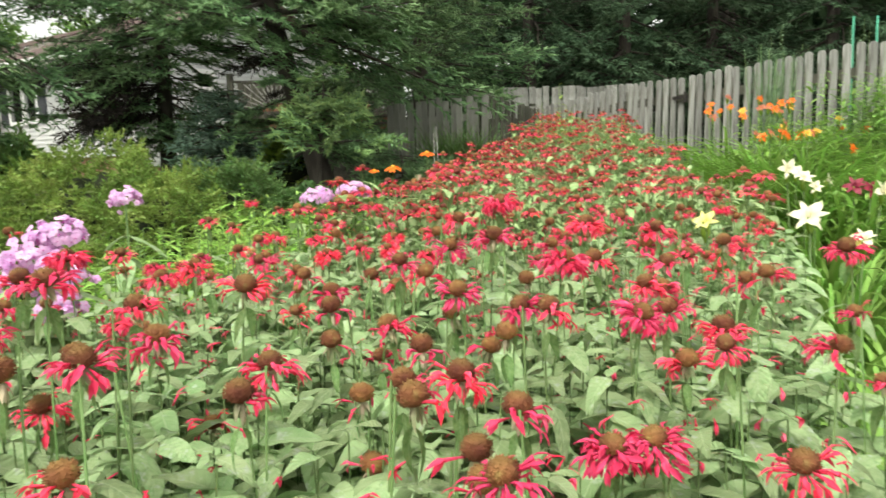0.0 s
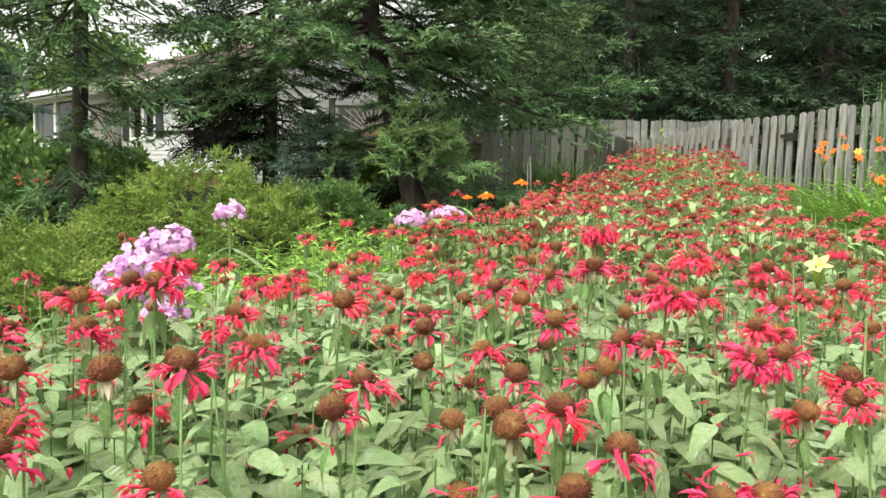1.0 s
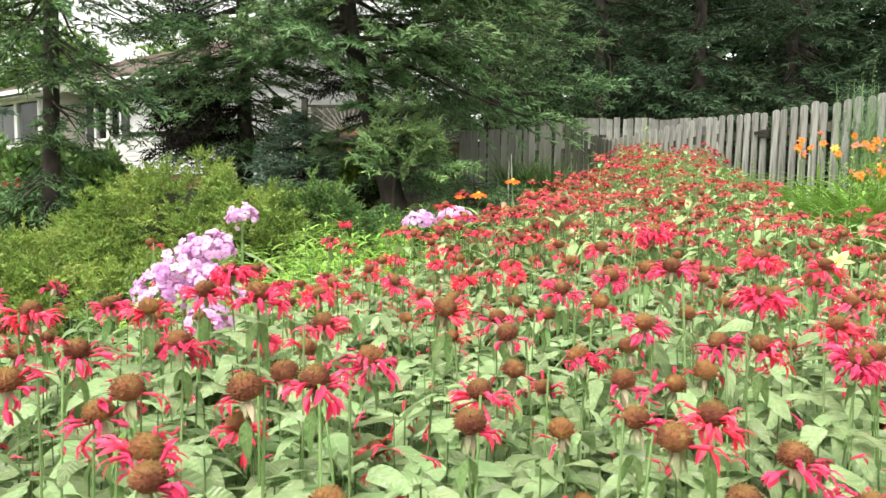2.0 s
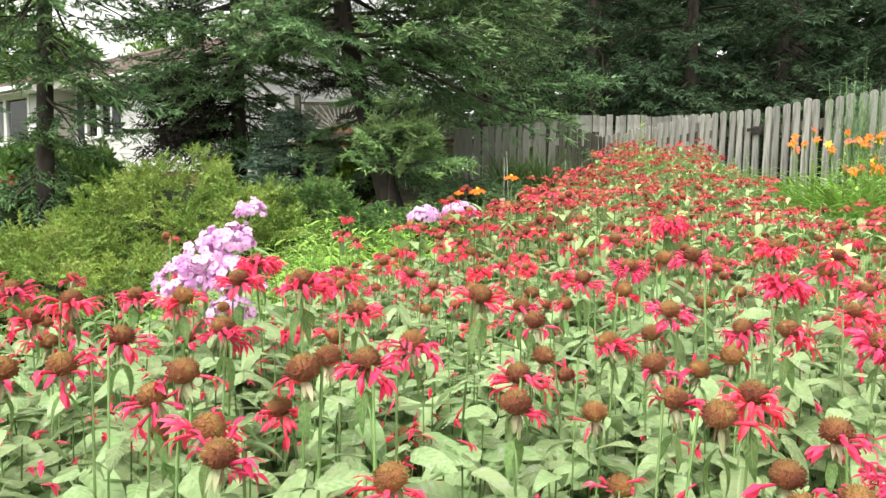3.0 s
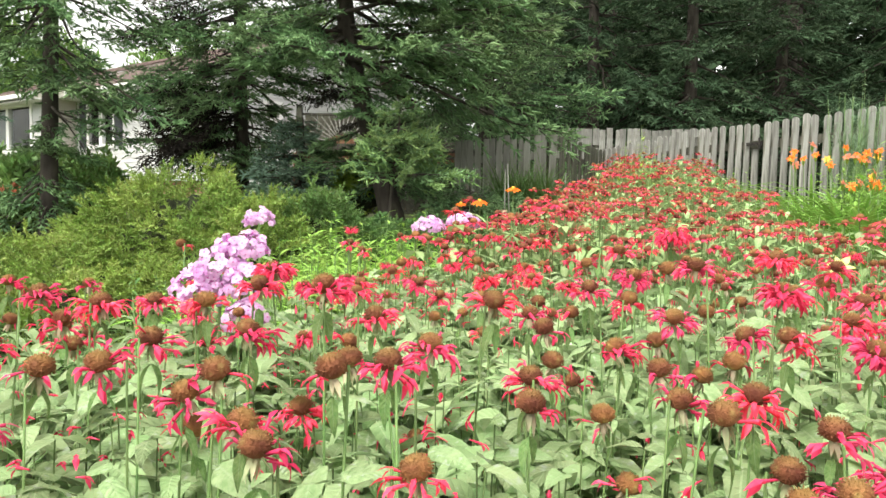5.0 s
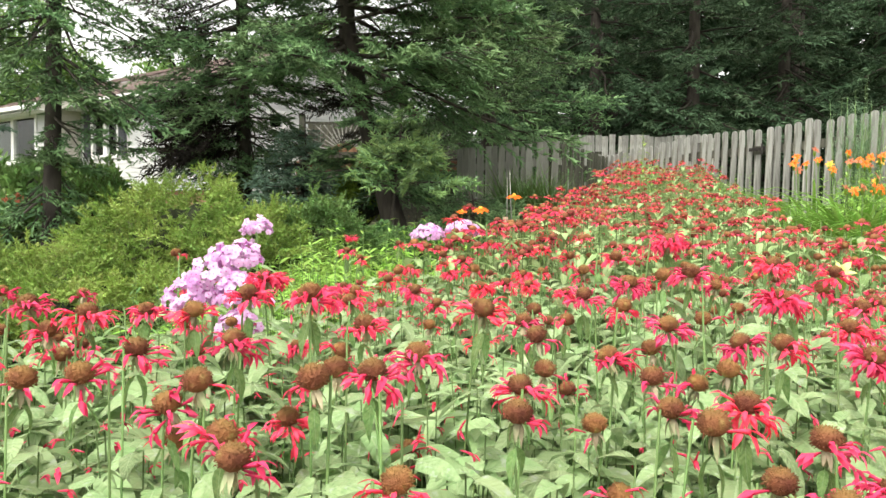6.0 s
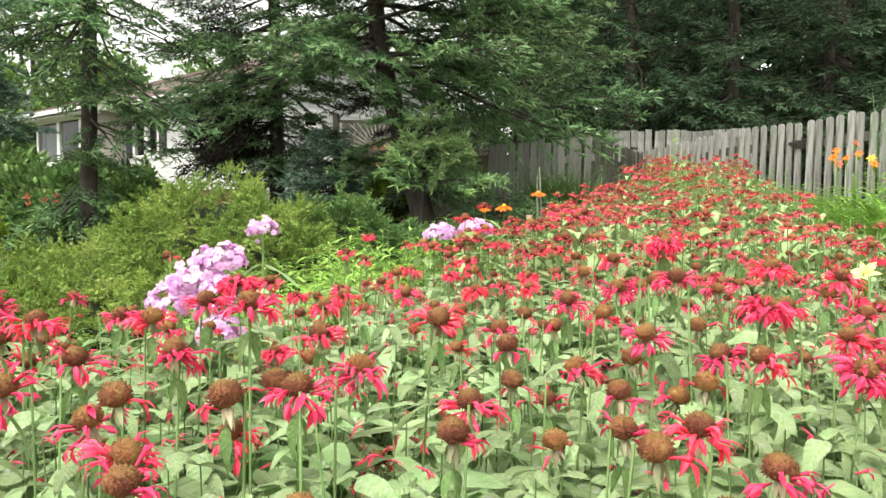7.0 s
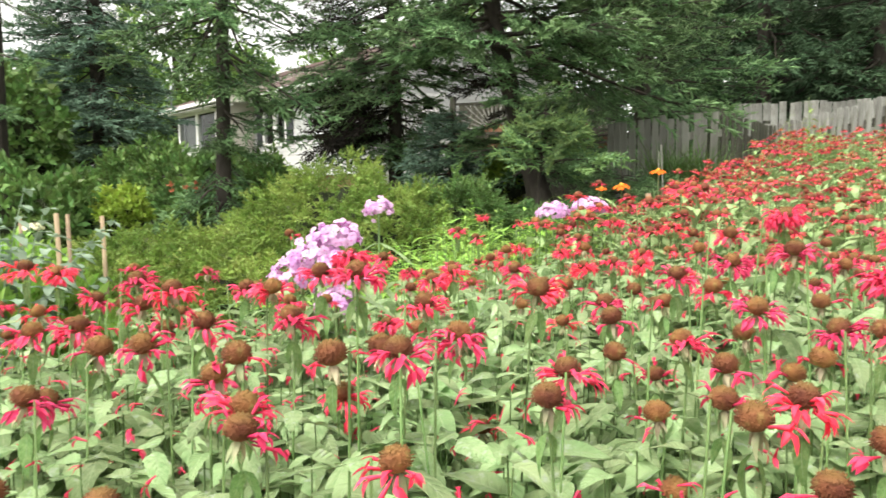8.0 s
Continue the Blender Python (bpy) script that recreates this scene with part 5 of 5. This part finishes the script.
def near_foliage():
    r = np.random.default_rng(5)
    s = Soup()
    n = 0
    while n < 1800:
        y = r.uniform(0.35, 2.4)
        x = r.uniform(bed_left(y) - 0.05, bed_right(y) + 0.05)
        if (x - 0.05) ** 2 + (y - 0.12) ** 2 < 0.36 ** 2:
            continue
        shoot(s, x, y, head_z(x, y) - r.uniform(0.08, 0.23), 0, r)
        n += 1
    part("bee_balm_foliage", s, [LEAF_FAR, STEM])
    tagged(bpy.data.objects["bee_balm_foliage"], "dense pale green bee balm leaves in the bed", "foliage", kind="stuff")


near_foliage()


def far_drift():
    """The drift beyond, too many heads to count."""
    r = np.random.default_rng(6)
    s = Soup()
    far_core = core_shape(9, 0.0145, 30)
    small = []
    for i, n in enumerate((6, 9, 12, 16)):
        q = Soup()
        for k in range(n):
            lift = r.choice([-14, -4, 6, 16])
            q.add(leaf(r.uniform(0.023, 0.031), 0.0115, 0.25, 0.35, nu=2, tip=0.8), rot("Z", 360 * k / n + r.normal(0, 8)) @ rot("Y", lift), rot("Z", 360 * k / n) @ np.array([0.009, 0, -0.004]))
        small.append(q.shape())
    bare = [leaf(1.0, w, d, 0.3, 0.05, 3, 1.7) for w, d in ((0.42, 0.3), (0.46, 0.5), (0.38, 0.15))]
    n = 0
    spots = []
    while n < 1150:
        y = 2.2 + 4.2 * r.random() ** 0.8
        x = r.uniform(bed_left(y), bed_right(y))
        if any((x - a) ** 2 + (y - b) ** 2 < 0.048 ** 2 for a, b in spots):
            continue
        spots.append((x, y))
        edge = min(1.0, (x - bed_left(y)) / (0.4 * (bed_right(y) - bed_left(y))))
        z = head_z(x, y) + r.normal(0, 0.035)
        g = ground_z(x, y)
        s.add(tube([(x, y, g), (x, y, z - 0.008)], [0.003, 0.002], 3), slot=2)
        t = rot("Z", r.uniform(0, 360)) @ rot("X", r.normal(0, 9))
        if r.random() < 0.96 - 0.60 * edge:
            s.add(far_core, t, (x, y, z), 1.0, 1)
            s.add(small[r.choice(4, p=[0.15, 0.25, 0.3, 0.3])], t, (x, y, z), r.uniform(0.75, 1.25), 3)
        az = r.uniform(0, 360)
        for i in range(4):
            for side in (0, 180):
                s.add(bare[r.integers(3)], rot("Z", az + side) @ rot("Y", r.uniform(-20, 35)), (x, y, z - 0.05 - 0.06 * i), 0.07 * r.uniform(0.7, 1.2), 0)
            az += 90
        n += 1
    ob = part("bee_balm_drift", s, [LEAF_DRIFT, CORE_FAR, STEM, RED_FAR])
    tagged(ob, "scarlet bee balm drift climbing towards the fence", "flowers", kind="stuff")


far_drift()


def fallen_petals():
    """Dropped scarlet petals caught on the leaves."""
    r = np.random.default_rng(77)
    s = Soup()
    for i in range(760):
        y = 0.45 + 2.2 * r.random() ** 1.4
        x = r.uniform(bed_left(y), bed_right(y))
        if (x - 0.05) ** 2 + (y - 0.12) ** 2 < 0.32 ** 2:
            continue
        for k in range(r.integers(1, 4)):
            s.add(FLORETS[r.integers(5)], rot("Z", r.uniform(0, 360)) @ rot("Y", r.normal(10, 25)), (x + r.normal(0, 0.012), y + r.normal(0, 0.012), head_z(x, y) - r.uniform(0.07, 0.2)), r.uniform(0.7, 1.1))
    tagged(part("fallen_petals", s, RED), "fallen scarlet petals caught among the leaves", "petals", kind="stuff")


fallen_petals()


# ---- phlox ----
def phlox_flower():
    s = Soup()
    for i in range(5):
        s.add(leaf(0.0138, 0.0112, 0.15, -0.1, nu=4, tip=0.6), rot("Z", 72 * i), (0, 0, 0), slot=0)
    s.add(tube([(0, 0, 0.0006), (0, 0, -0.014)], [0.0022, 0.001], 5), slot=1)
    return s


PHLOX = phlox_flower()


def phlox(x, y, top, size, tall, label, seed, lean=(0.0, 0.0), petals=LILAC):
    """A phlox stem with a domed truss of five-petalled flowers."""
    r = np.random.default_rng(seed)
    g = ground_z(x, y)
    t = thing("phlox", pose(x, y, g), label, "flower", "phlox in the bed")
    h = top - g
    c = np.array([lean[0], lean[1], h])
    part("stem", tube([(0, 0, 0), c * 0.5, c - np.array([0, 0, tall * 0.4])], [0.004, 0.0035, 0.003], 5), STEM, t)
    s = Soup()
    v, f = PHLOX.shape()
    slots = np.concatenate(PHLOX.m)
    for i in range(int(270 * (size / 0.08) ** 1.5 * (tall / 0.12) ** 0.6)):
        d = r.normal(0, 1, 3)
        d[2] = abs(d[2]) - 0.25
        d /= np.linalg.norm(d)
        p = c + np.array([size * d[0], size * d[1], -tall * 0.4 + tall * 0.5 * d[2]]) * r.uniform(0.82, 1.08)
        way = d + np.array([0, -0.35, 0.25]) + r.normal(0, 0.42, 3)
        tr = frame_to(way, r.normal(0, 1, 3))[:, [1, 2, 0]]
        k = r.uniform(0.5, 0.7)
        s.v.append(v * k @ tr.T + p)
        s.f.append(f + s.n)
        s.m.append(slots)
        s.n += len(v)
    part("flower_truss", s, [petals, MAGENTA if petals is LILAC else petals], t, "lilac pink flowers" if petals is LILAC else "white flowers")
    for i in range(10):
        part("leaf", LEAVES[i % 5], None, t, m=mtx(rot("Z", 90 * (i // 2) + 180 * (i % 2) + r.normal(0, 10)) @ rot("Y", r.uniform(-10, 35)), c * (0.93 - tall * 0.5 / h - 0.055 * (i // 2)), r.uniform(0.07, 0.11)))


phlox(-0.405, 1.27, 1.205, 0.044, 0.075, "tall lilac phlox in full flower", 1)
phlox(-0.435, 1.25, 1.178, 0.046, 0.085, "lilac phlox truss among bee balm", 2)
phlox(-0.468, 1.24, 1.142, 0.042, 0.08, "lilac phlox truss leaning among bee balm", 3)
phlox(-0.385, 1.24, 1.15, 0.042, 0.08, "full lilac phlox truss", 8)
phlox(-0.385, 1.22, 1.095, 0.034, 0.06, "low lilac phlox truss", 4)
phlox(-0.585, 2.0, 1.238, 0.042, 0.09, "single pink phlox truss before the yew", 5)
phlox(-0.15, 2.47, 1.215, 0.055, 0.08, "lilac phlox truss beside the bee balm", 6)
phlox(-0.035, 2.5, 1.228, 0.055, 0.075, "lilac phlox truss at the bed's edge", 7)

phlox(-2.92, 3.2, 1.115, 0.05, 0.06, "white phlox truss by the garden stakes", 9, petals=CREAM)


# ---- bright weeds between the shrubs and the drift ----
def weed_patch(name, label, spots, count, tall, material, seed, size=0.075, pairs=9):
    r = np.random.default_rng(seed)
    s = Soup()
    blade = leaf(1.0, 0.25, 0.35, 0.25, 0.03, 3, 1.5)
    for i in range(count):
        cx, cy, rx, ry = spots[r.integers(len(spots))]
        x, y = cx + r.uniform(-rx, rx), cy + r.uniform(-ry, ry)
        g = ground_z(x, y)
        h = tall * r.uniform(0.75, 1.12)
        lx, ly = r.normal(0, 0.04, 2)
        s.add(tube([(x, y, g), (x + lx, y + ly, g + h)], [0.003, 0.0015], 3), slot=1)
        for k in range(pairs * 2):
            u = 1 - 0.5 * k / (pairs * 2)
            s.add(blade, rot("Z", 137.5 * k + r.normal(0, 10)) @ rot("Y", r.uniform(-45, 10) + 20 * (1 - u)), (x + lx * u, y + ly * u, g + h * u), size * r.uniform(0.6, 1.1) * (0.6 if k < 3 else 1))
    return tagged(part(name, s, [material, STEM]), label, "foliage", kind="stuff")


weed_patch("bright_weeds", "bright green leafy stems between shrubs and bee balm", [(-0.55, 2.6, 0.35, 0.5), (-0.35, 3.2, 0.4, 0.45), (-0.7, 2.2, 0.25, 0.35)], 560, 0.74, WEED, 1, 0.085, 11)
weed_patch("green_weeds", "mid green weeds at the foot of the yew", [(-1.3, 3.2, 0.5, 0.5), (-0.9, 2.7, 0.3, 0.4), (-1.9, 2.9, 0.6, 0.4)], 150, 0.55, SHRUB, 2)
weed_patch("pale_goldenrod", "tall yellow-green weed among the far bee balm", [(1.2, 5.05, 0.04, 0.04), (1.05, 4.7, 0.1, 0.2)], 9, 1.04, LIME, 3, 0.07)
weed_patch("bright_weeds", "light green leafy growth in the far drift", [(1.3, 4.6, 0.35, 0.6), (1.6, 5.4, 0.3, 0.5)], 90, 0.82, WEED, 4, 0.07)


# ---- daylilies ----
PETAL_WIDE = {m.name: Soup().add(leaf(0.07, 0.050, 0.75, 0.2, 0.06, 5, 0.85)).mesh("petal", [m]) for m in (ORANGE, GOLD, CORAL, CREAM, LEMON, MAROON)}
PETAL_SLIM = {m.name: Soup().add(leaf(0.07, 0.028, 0.8, 0.2, 0.03, 5, 0.85)).mesh("petal", [m]) for m in (ORANGE, GOLD, CORAL, CREAM, LEMON, MAROON)}


def daylily_clump(x, y, radius, blades, length, label, seed, blooms=()):
    """Arching strap leaves and flower stems. blooms: (dx, dy, height, size, material)."""
    r = np.random.default_rng(seed)
    g = ground_z(x, y)
    t = thing("daylily_clump", pose(x, y, g), label, "flower", "daylilies by the fence")
    s = Soup()
    for i in range(blades):
        a, d = r.uniform(0, 360), radius * math.sqrt(r.random())
        n = length * r.uniform(0.7, 1.15)
        up, over = n * r.uniform(0.40, 0.72), n * r.uniform(0.42, 0.9)
        w = r.uniform(0.008, 0.014)
        def at(u, v, n=n, up=up, over=over, w=w):
            q = (v * 2 - 1)
            return over * u * (0.35 + 0.65 * u), q * w * (1 - u ** 3) , up * (u * 1.75 - 0.98 * u ** 2.2) + abs(q) * 0.003
        s.add(grid(6, 2, at), rot("Z", a + r.normal(0, 20)), (d * math.cos(radians(a)), d * math.sin(radians(a)), 0))
    part("strap_leaves", s, BLADE, t)
    for dx, dy, h, size, material in blooms:
        part("scape", tube([(dx * 0.6, dy * 0.6, 0), (dx * 0.9, dy * 0.9, h * 0.7), (dx, dy, h)], [0.004, 0.0035, 0.003], 5), STEM, t)
        fl = Soup().add(tube([(0, 0, -0.03 * size), (0, 0, 0.012 * size)], [0.003, 0.010 * size], 8))
        for k in range(5):
            fl.add(tube([(0, 0, 0), (0.012 * math.cos(k * 1.26), 0.012 * math.sin(k * 1.26), 0.055 * size)], [0.0008, 0.0008], 3))
        bloom = part("bloom", fl, material, t, m=pose(dx, dy, h + 0.02, r.uniform(35, 75), 0, r.uniform(-50, 50)))
        wide, slim = PETAL_WIDE[material.name], PETAL_SLIM[material.name]
        for k in range(6):
            part("petal", wide if k % 2 else slim, None, bloom, m=mtx(rot("Z", 60 * k) @ rot("Y", (-62 if material in (CREAM, LEMON) else -46) + r.normal(0, 8)), (0, 0, 0), size))
        for k in range(2):
            part("bud", tube([(0, 0, 0), (0.01, 0.005 * k, 0.025), (0.015, 0.01 * k, 0.055)], [0.003, 0.007, 0.002], 6), LIME, t, m=mtx(rot("Z", 150 * k + 40), (dx, dy, h - 0.03)))


dl = random.Random(4)
for i, (x, y, n) in enumerate(((2.66, 5.6, 8), (2.93, 5.6, 9), (2.55, 5.25, 3), (2.68, 5.0, 3), (2.42, 4.8, 1), (2.5, 4.5, 1), (2.88, 4.95, 4), (3.4, 5.3, 3), (2.55, 4.6, 1), (2.75, 4.3, 1), (3.2, 4.5, 1), (2.75, 5.3, 2), (2.6, 3.9, 0))):
    b = [(dl.uniform(-0.22, 0.22), dl.uniform(-0.2, 0.2), dl.uniform(0.86, 1.0) if y > 5.4 else dl.uniform(0.72, 0.88), dl.uniform(0.36, 0.5), dl.choice((ORANGE, ORANGE, CORAL, GOLD, CORAL))) for k in range(n)]
    daylily_clump(x + (0.14 if x < 2.6 else 0), y, 0.24, 170, 1.2, "orange daylily clump before the picket fence", 10 + i, b)
for i, (x, y, b) in enumerate(((1.6, 2.45, [(-0.14, -0.05, 0.82, 0.8, CREAM), (-0.08, 0.05, 0.80, 0.6, CREAM), (-0.05, -0.2, 0.76, 0.5, CREAM)]), (1.95, 3.1, [(-0.2, 0.0, 0.88, 0.65, CREAM), (-0.1, 0.05, 0.84, 0.6, CREAM), (0.15, -0.1, 0.78, 0.72, CREAM), (-0.02, 0.1, 0.80, 0.45, CREAM)]),
                               (2.3, 3.95, [(-0.05, 0.0, 0.70, 0.65, CREAM), (0.15, 0.05, 0.66, 0.55, CREAM)]), (1.85, 2.8, [(0.1, 0.1, 0.62, 0.6, LEMON)]),
                               (1.08, 1.75, [(-0.18, 0.13, 0.93, 0.42, LEMON)]), (1.15, 1.35, [(-0.12, -0.15, 0.68, 0.6, GOLD)]), (1.5, 1.8, []), (2.2, 3.5, [(0.1, 0, 0.72, 0.7, MAROON), (0.25, 0.1, 0.7, 0.7, MAROON)]),
                               (1.25, 1.0, []))):
    daylily_clump(x, y, 0.24, 210, 1.0, "daylily clump with pale trumpet flowers" if b and b[0][4] is CREAM else "arching green daylily clump", 30 + i, b)


# ---- orange flowers and other plants near the board fence ----
def orange_daisy(x, y, z, size, seed):
    r = np.random.default_rng(seed)
    g = ground_z(x, y)
    t = thing("orange_daisy", pose(x, y, g), "vivid orange daisy-like flower on a tall stem", "flower", "orange flowers by the fence")
    h = z - g
    part("stem", tube([(0.02, 0, 0), (0, 0.01, h * 0.6), (0, 0, h)], [0.005, 0.004, 0.003], 5), STEM, t)
    flower = part("flower_disc", tube([(0, 0, -0.008), (0, 0, 0.0)], [0.006 * size, 0.012 * size], 8), STEM, t, m=pose(0, 0, h, 12, 0, 0))
    one = Soup().add(leaf(0.042 * size, 0.017 * size, 0.25, 0.2, 0.05, 4, 0.7)).mesh("petal", [ORANGE])
    for k in range(13):
        part("petal", one, None, flower, m=mtx(rot("Z", 27.7 * k) @ rot("Y", r.uniform(-5, 12)), (0, 0, 0.001)))
    part("eye", core_shape(seed, 0.011 * size, 40), GOLD, t, "golden eye", m=pose(0, 0, h + 0.003, 12, 0, 0))
    for k in range(6):
        part("leaf", LEAVES[k % 5], None, t, m=mtx(rot("Z", 137 * k) @ rot("Y", r.uniform(-10, 30)), (0, 0, h * (0.85 - 0.1 * k)), 0.11))


for i, (x, y, z, s) in enumerate(((0.052, 4.02, 1.285, 1.25), (0.24, 4.1, 1.36, 1.15), (-0.05, 4.0, 1.27, 0.8), (0.33, 3.9, 1.24, 1.2), (0.28, 3.85, 1.22, 1.0))):
    orange_daisy(x, y, z, s, i)
stub = part("stake", tube([(0, 0, 0), (0, 0, 0.80)], [0.016, 0.015], 8), STAKE)
tagged(stub, "short wooden stake beside the orange flowers", "stake")
stub.matrix_basis = pose(0.19, 4.05, ground_z(0.19, 4.05) - 0.05)
for i, (x, y) in enumerate(((0.62, 8.0), (0.85, 7.8), (0.45, 8.2))):
    r = np.random.default_rng(300 + i)
    s = Soup()
    for k in range(500):
        a, e = r.uniform(0, 360), r.uniform(-88, -25)
        s.add(leaf(r.uniform(0.35, 0.72), 0.011, 0.4, 0.2, 0, 3), rot("Z", a) @ rot("Y", e), (r.normal(0, 0.06), r.normal(0, 0.06), r.uniform(0, 0.25)))
    tagged(part("grass_tuft", s, SHRUB, m=pose(x, y, ground_z(x, y))), "soft dark green tuft against the board fence", "grass", "tufts by the fence")
sticks = part("cane", Soup().add(tube([(0, 0, 0), (0.0, 0, 0.72)], [0.006, 0.005], 5)).add(tube([(0.06, 0, 0), (0.02, 0, 0.78)], [0.006, 0.005], 5)), BOARD)
sticks.matrix_basis = pose(0.36, 7.0, ground_z(0.36, 7.0) - 0.03)
tagged(sticks, "pale canes standing by the spruce", "cane")


def feathery(x, y, tall, count, seed, label):
    r = np.random.default_rng(seed)
    t = thing("fennel", pose(x, y, ground_z(x, y)), label, "plant")
    fl = Soup()
    hair = leaf(1.0, 0.03, 0.1, 0.2, 0, 2)
    for k in range(count):
        lx, ly = r.normal(0, 0.11, 2)
        h = tall * r.uniform(0.7, 1.05)
        part("stem", tube([(lx * 0.3, ly * 0.3, 0), (lx, ly, h)], [0.006, 0.002], 4), STEM, t)
        for j in range(150):
            u = r.uniform(0.3, 1.0)
            fl.add(hair, frame_to(r.normal(0, 1, 3) + np.array([0, 0, 0.6])), (lx * u, ly * u, h * u), r.uniform(0.05, 0.14))
    part("fronds", fl, FERN, t, smooth=False)


feathery(3.30, 6.4, 1.38, 22, 1, "feathery blue-green fennel by the picket fence")
feathery(3.52, 6.5, 1.3, 16, 2, "feathery grey-green plant by the fence")
for x, y in ((4.35, 6.9), (4.55, 6.85), (4.75, 6.95)):
    st = part("garden_stake", tube([(0, 0, 0), (0.01, 0, 1.75)], [0.011, 0.011], 6), GREEN_STAKE)
    st.matrix_basis = pose(x, y, ground_z(x, y) - 0.05)
    tagged(st, "green coated garden stake behind the fence", "stake", "green stakes")
weed_patch("tall_vine", "leafy climbing stems behind the picket fence", [(4.7, 7.0, 0.35, 0.2), (3.9, 7.3, 0.3, 0.15)], 22, 1.5, FERN, 9, 0.08)
weed_patch("leafy_perennials", "broad green perennials before the picket fence", [(3.5, 4.6, 0.6, 0.6), (3.3, 5.8, 0.4, 0.3), (2.9, 3.6, 0.5, 0.4), (3.05, 5.2, 0.3, 0.3)], 330, 0.8, WEED, 12, 0.09)
weed_patch("leafy_perennials", "tall broad green perennials by the picket fence", [(3.5, 5.3, 0.35, 0.3), (3.9, 5.2, 0.4, 0.3), (3.6, 4.5, 0.4, 0.4)], 150, 1.12, BLADE, 14, 0.12)

# ---- stakes and silver plant ----
for x, y, top, r0 in ((-2.77, 3.2, 1.17, 0.013), (-2.72, 3.22, 1.165, 0.011), (-2.66, 3.4, 1.15, 0.012), (-3.05, 3.25, 1.15, 0.010)):
    st = part("wooden_stake", tube([(0, 0, 0), (0.01, 0, (top - ground_z(x, y)) * 0.5), (0, 0, top - ground_z(x, y) + 0.04)], [r0, r0, r0 * 0.95], 7), STAKE)
    st.matrix_basis = pose(x, y, ground_z(x, y) - 0.04)
    tagged(st, "weathered wooden garden stake", "stake", "wooden stakes")


def silver_plant(x, y, tall, seed):
    r = np.random.default_rng(seed)
    t = thing("cardoon", pose(x, y, ground_z(x, y)), "silvery grey-green cardoon with jagged arching leaves", "plant", "cardoons")
    for k in range(15):
        s = Soup()
        n, el = tall * r.uniform(0.7, 1.05), r.uniform(64, 88)
        rib = [(n * u * math.cos(radians(el)) * (0.5 + 0.5 * u) * 1.2, 0, n * u * math.sin(radians(el)) - 0.16 * n * u * u) for u in (0, 0.2, 0.4, 0.6, 0.8, 1.0)]
        s.add(tube(rib, [0.007, 0.006, 0.005, 0.004, 0.003, 0.001], 4))
        for u in np.linspace(0.15, 0.98, 13):
            p = np.array([np.interp(u, np.linspace(0, 1, 6), [q[i] for q in rib]) for i in range(3)])
            for side in (-1, 1):
                s.add(leaf(0.15 * (1.1 - u) + 0.05, 0.05, 0.3, 0.3, 0.08, 3), rot("Z", side * 55) @ rot("Y", r.uniform(-25, 25)), p)
        part("leaf", s, SILVER, t, m=pose(0, 0, 0.02, 0, 0, r.uniform(0, 360)))


silver_plant(-2.92, 3.0, 1.2, 1)
silver_plant(-2.74, 2.72, 1.35, 2)

# coral flower tips of the shrub before the house
r = np.random.default_rng(44)
tip = Soup()
for k in range(3):
    tip.add(sprig_shape(5, 0.042, 0.018, 0.8, k), rot("Z", 120 * k) @ rot("Y", -60))
tip = tip.mesh("bloom", [CORAL], False)
for i in range(26):
    a, d = r.uniform(0, 6.28), 0.42 * math.sqrt(r.random())
    part("bloom", tip, None, coral, "coral red bloom", m=mtx(rot("Z", r.uniform(0, 360)) @ rot("Y", r.normal(0, 25)), (d * math.cos(a), d * math.sin(a) * 0.8, 1.36 - ground_z(-4.6, 7.0) - 0.5 * d * d + r.normal(0, 0.02))))
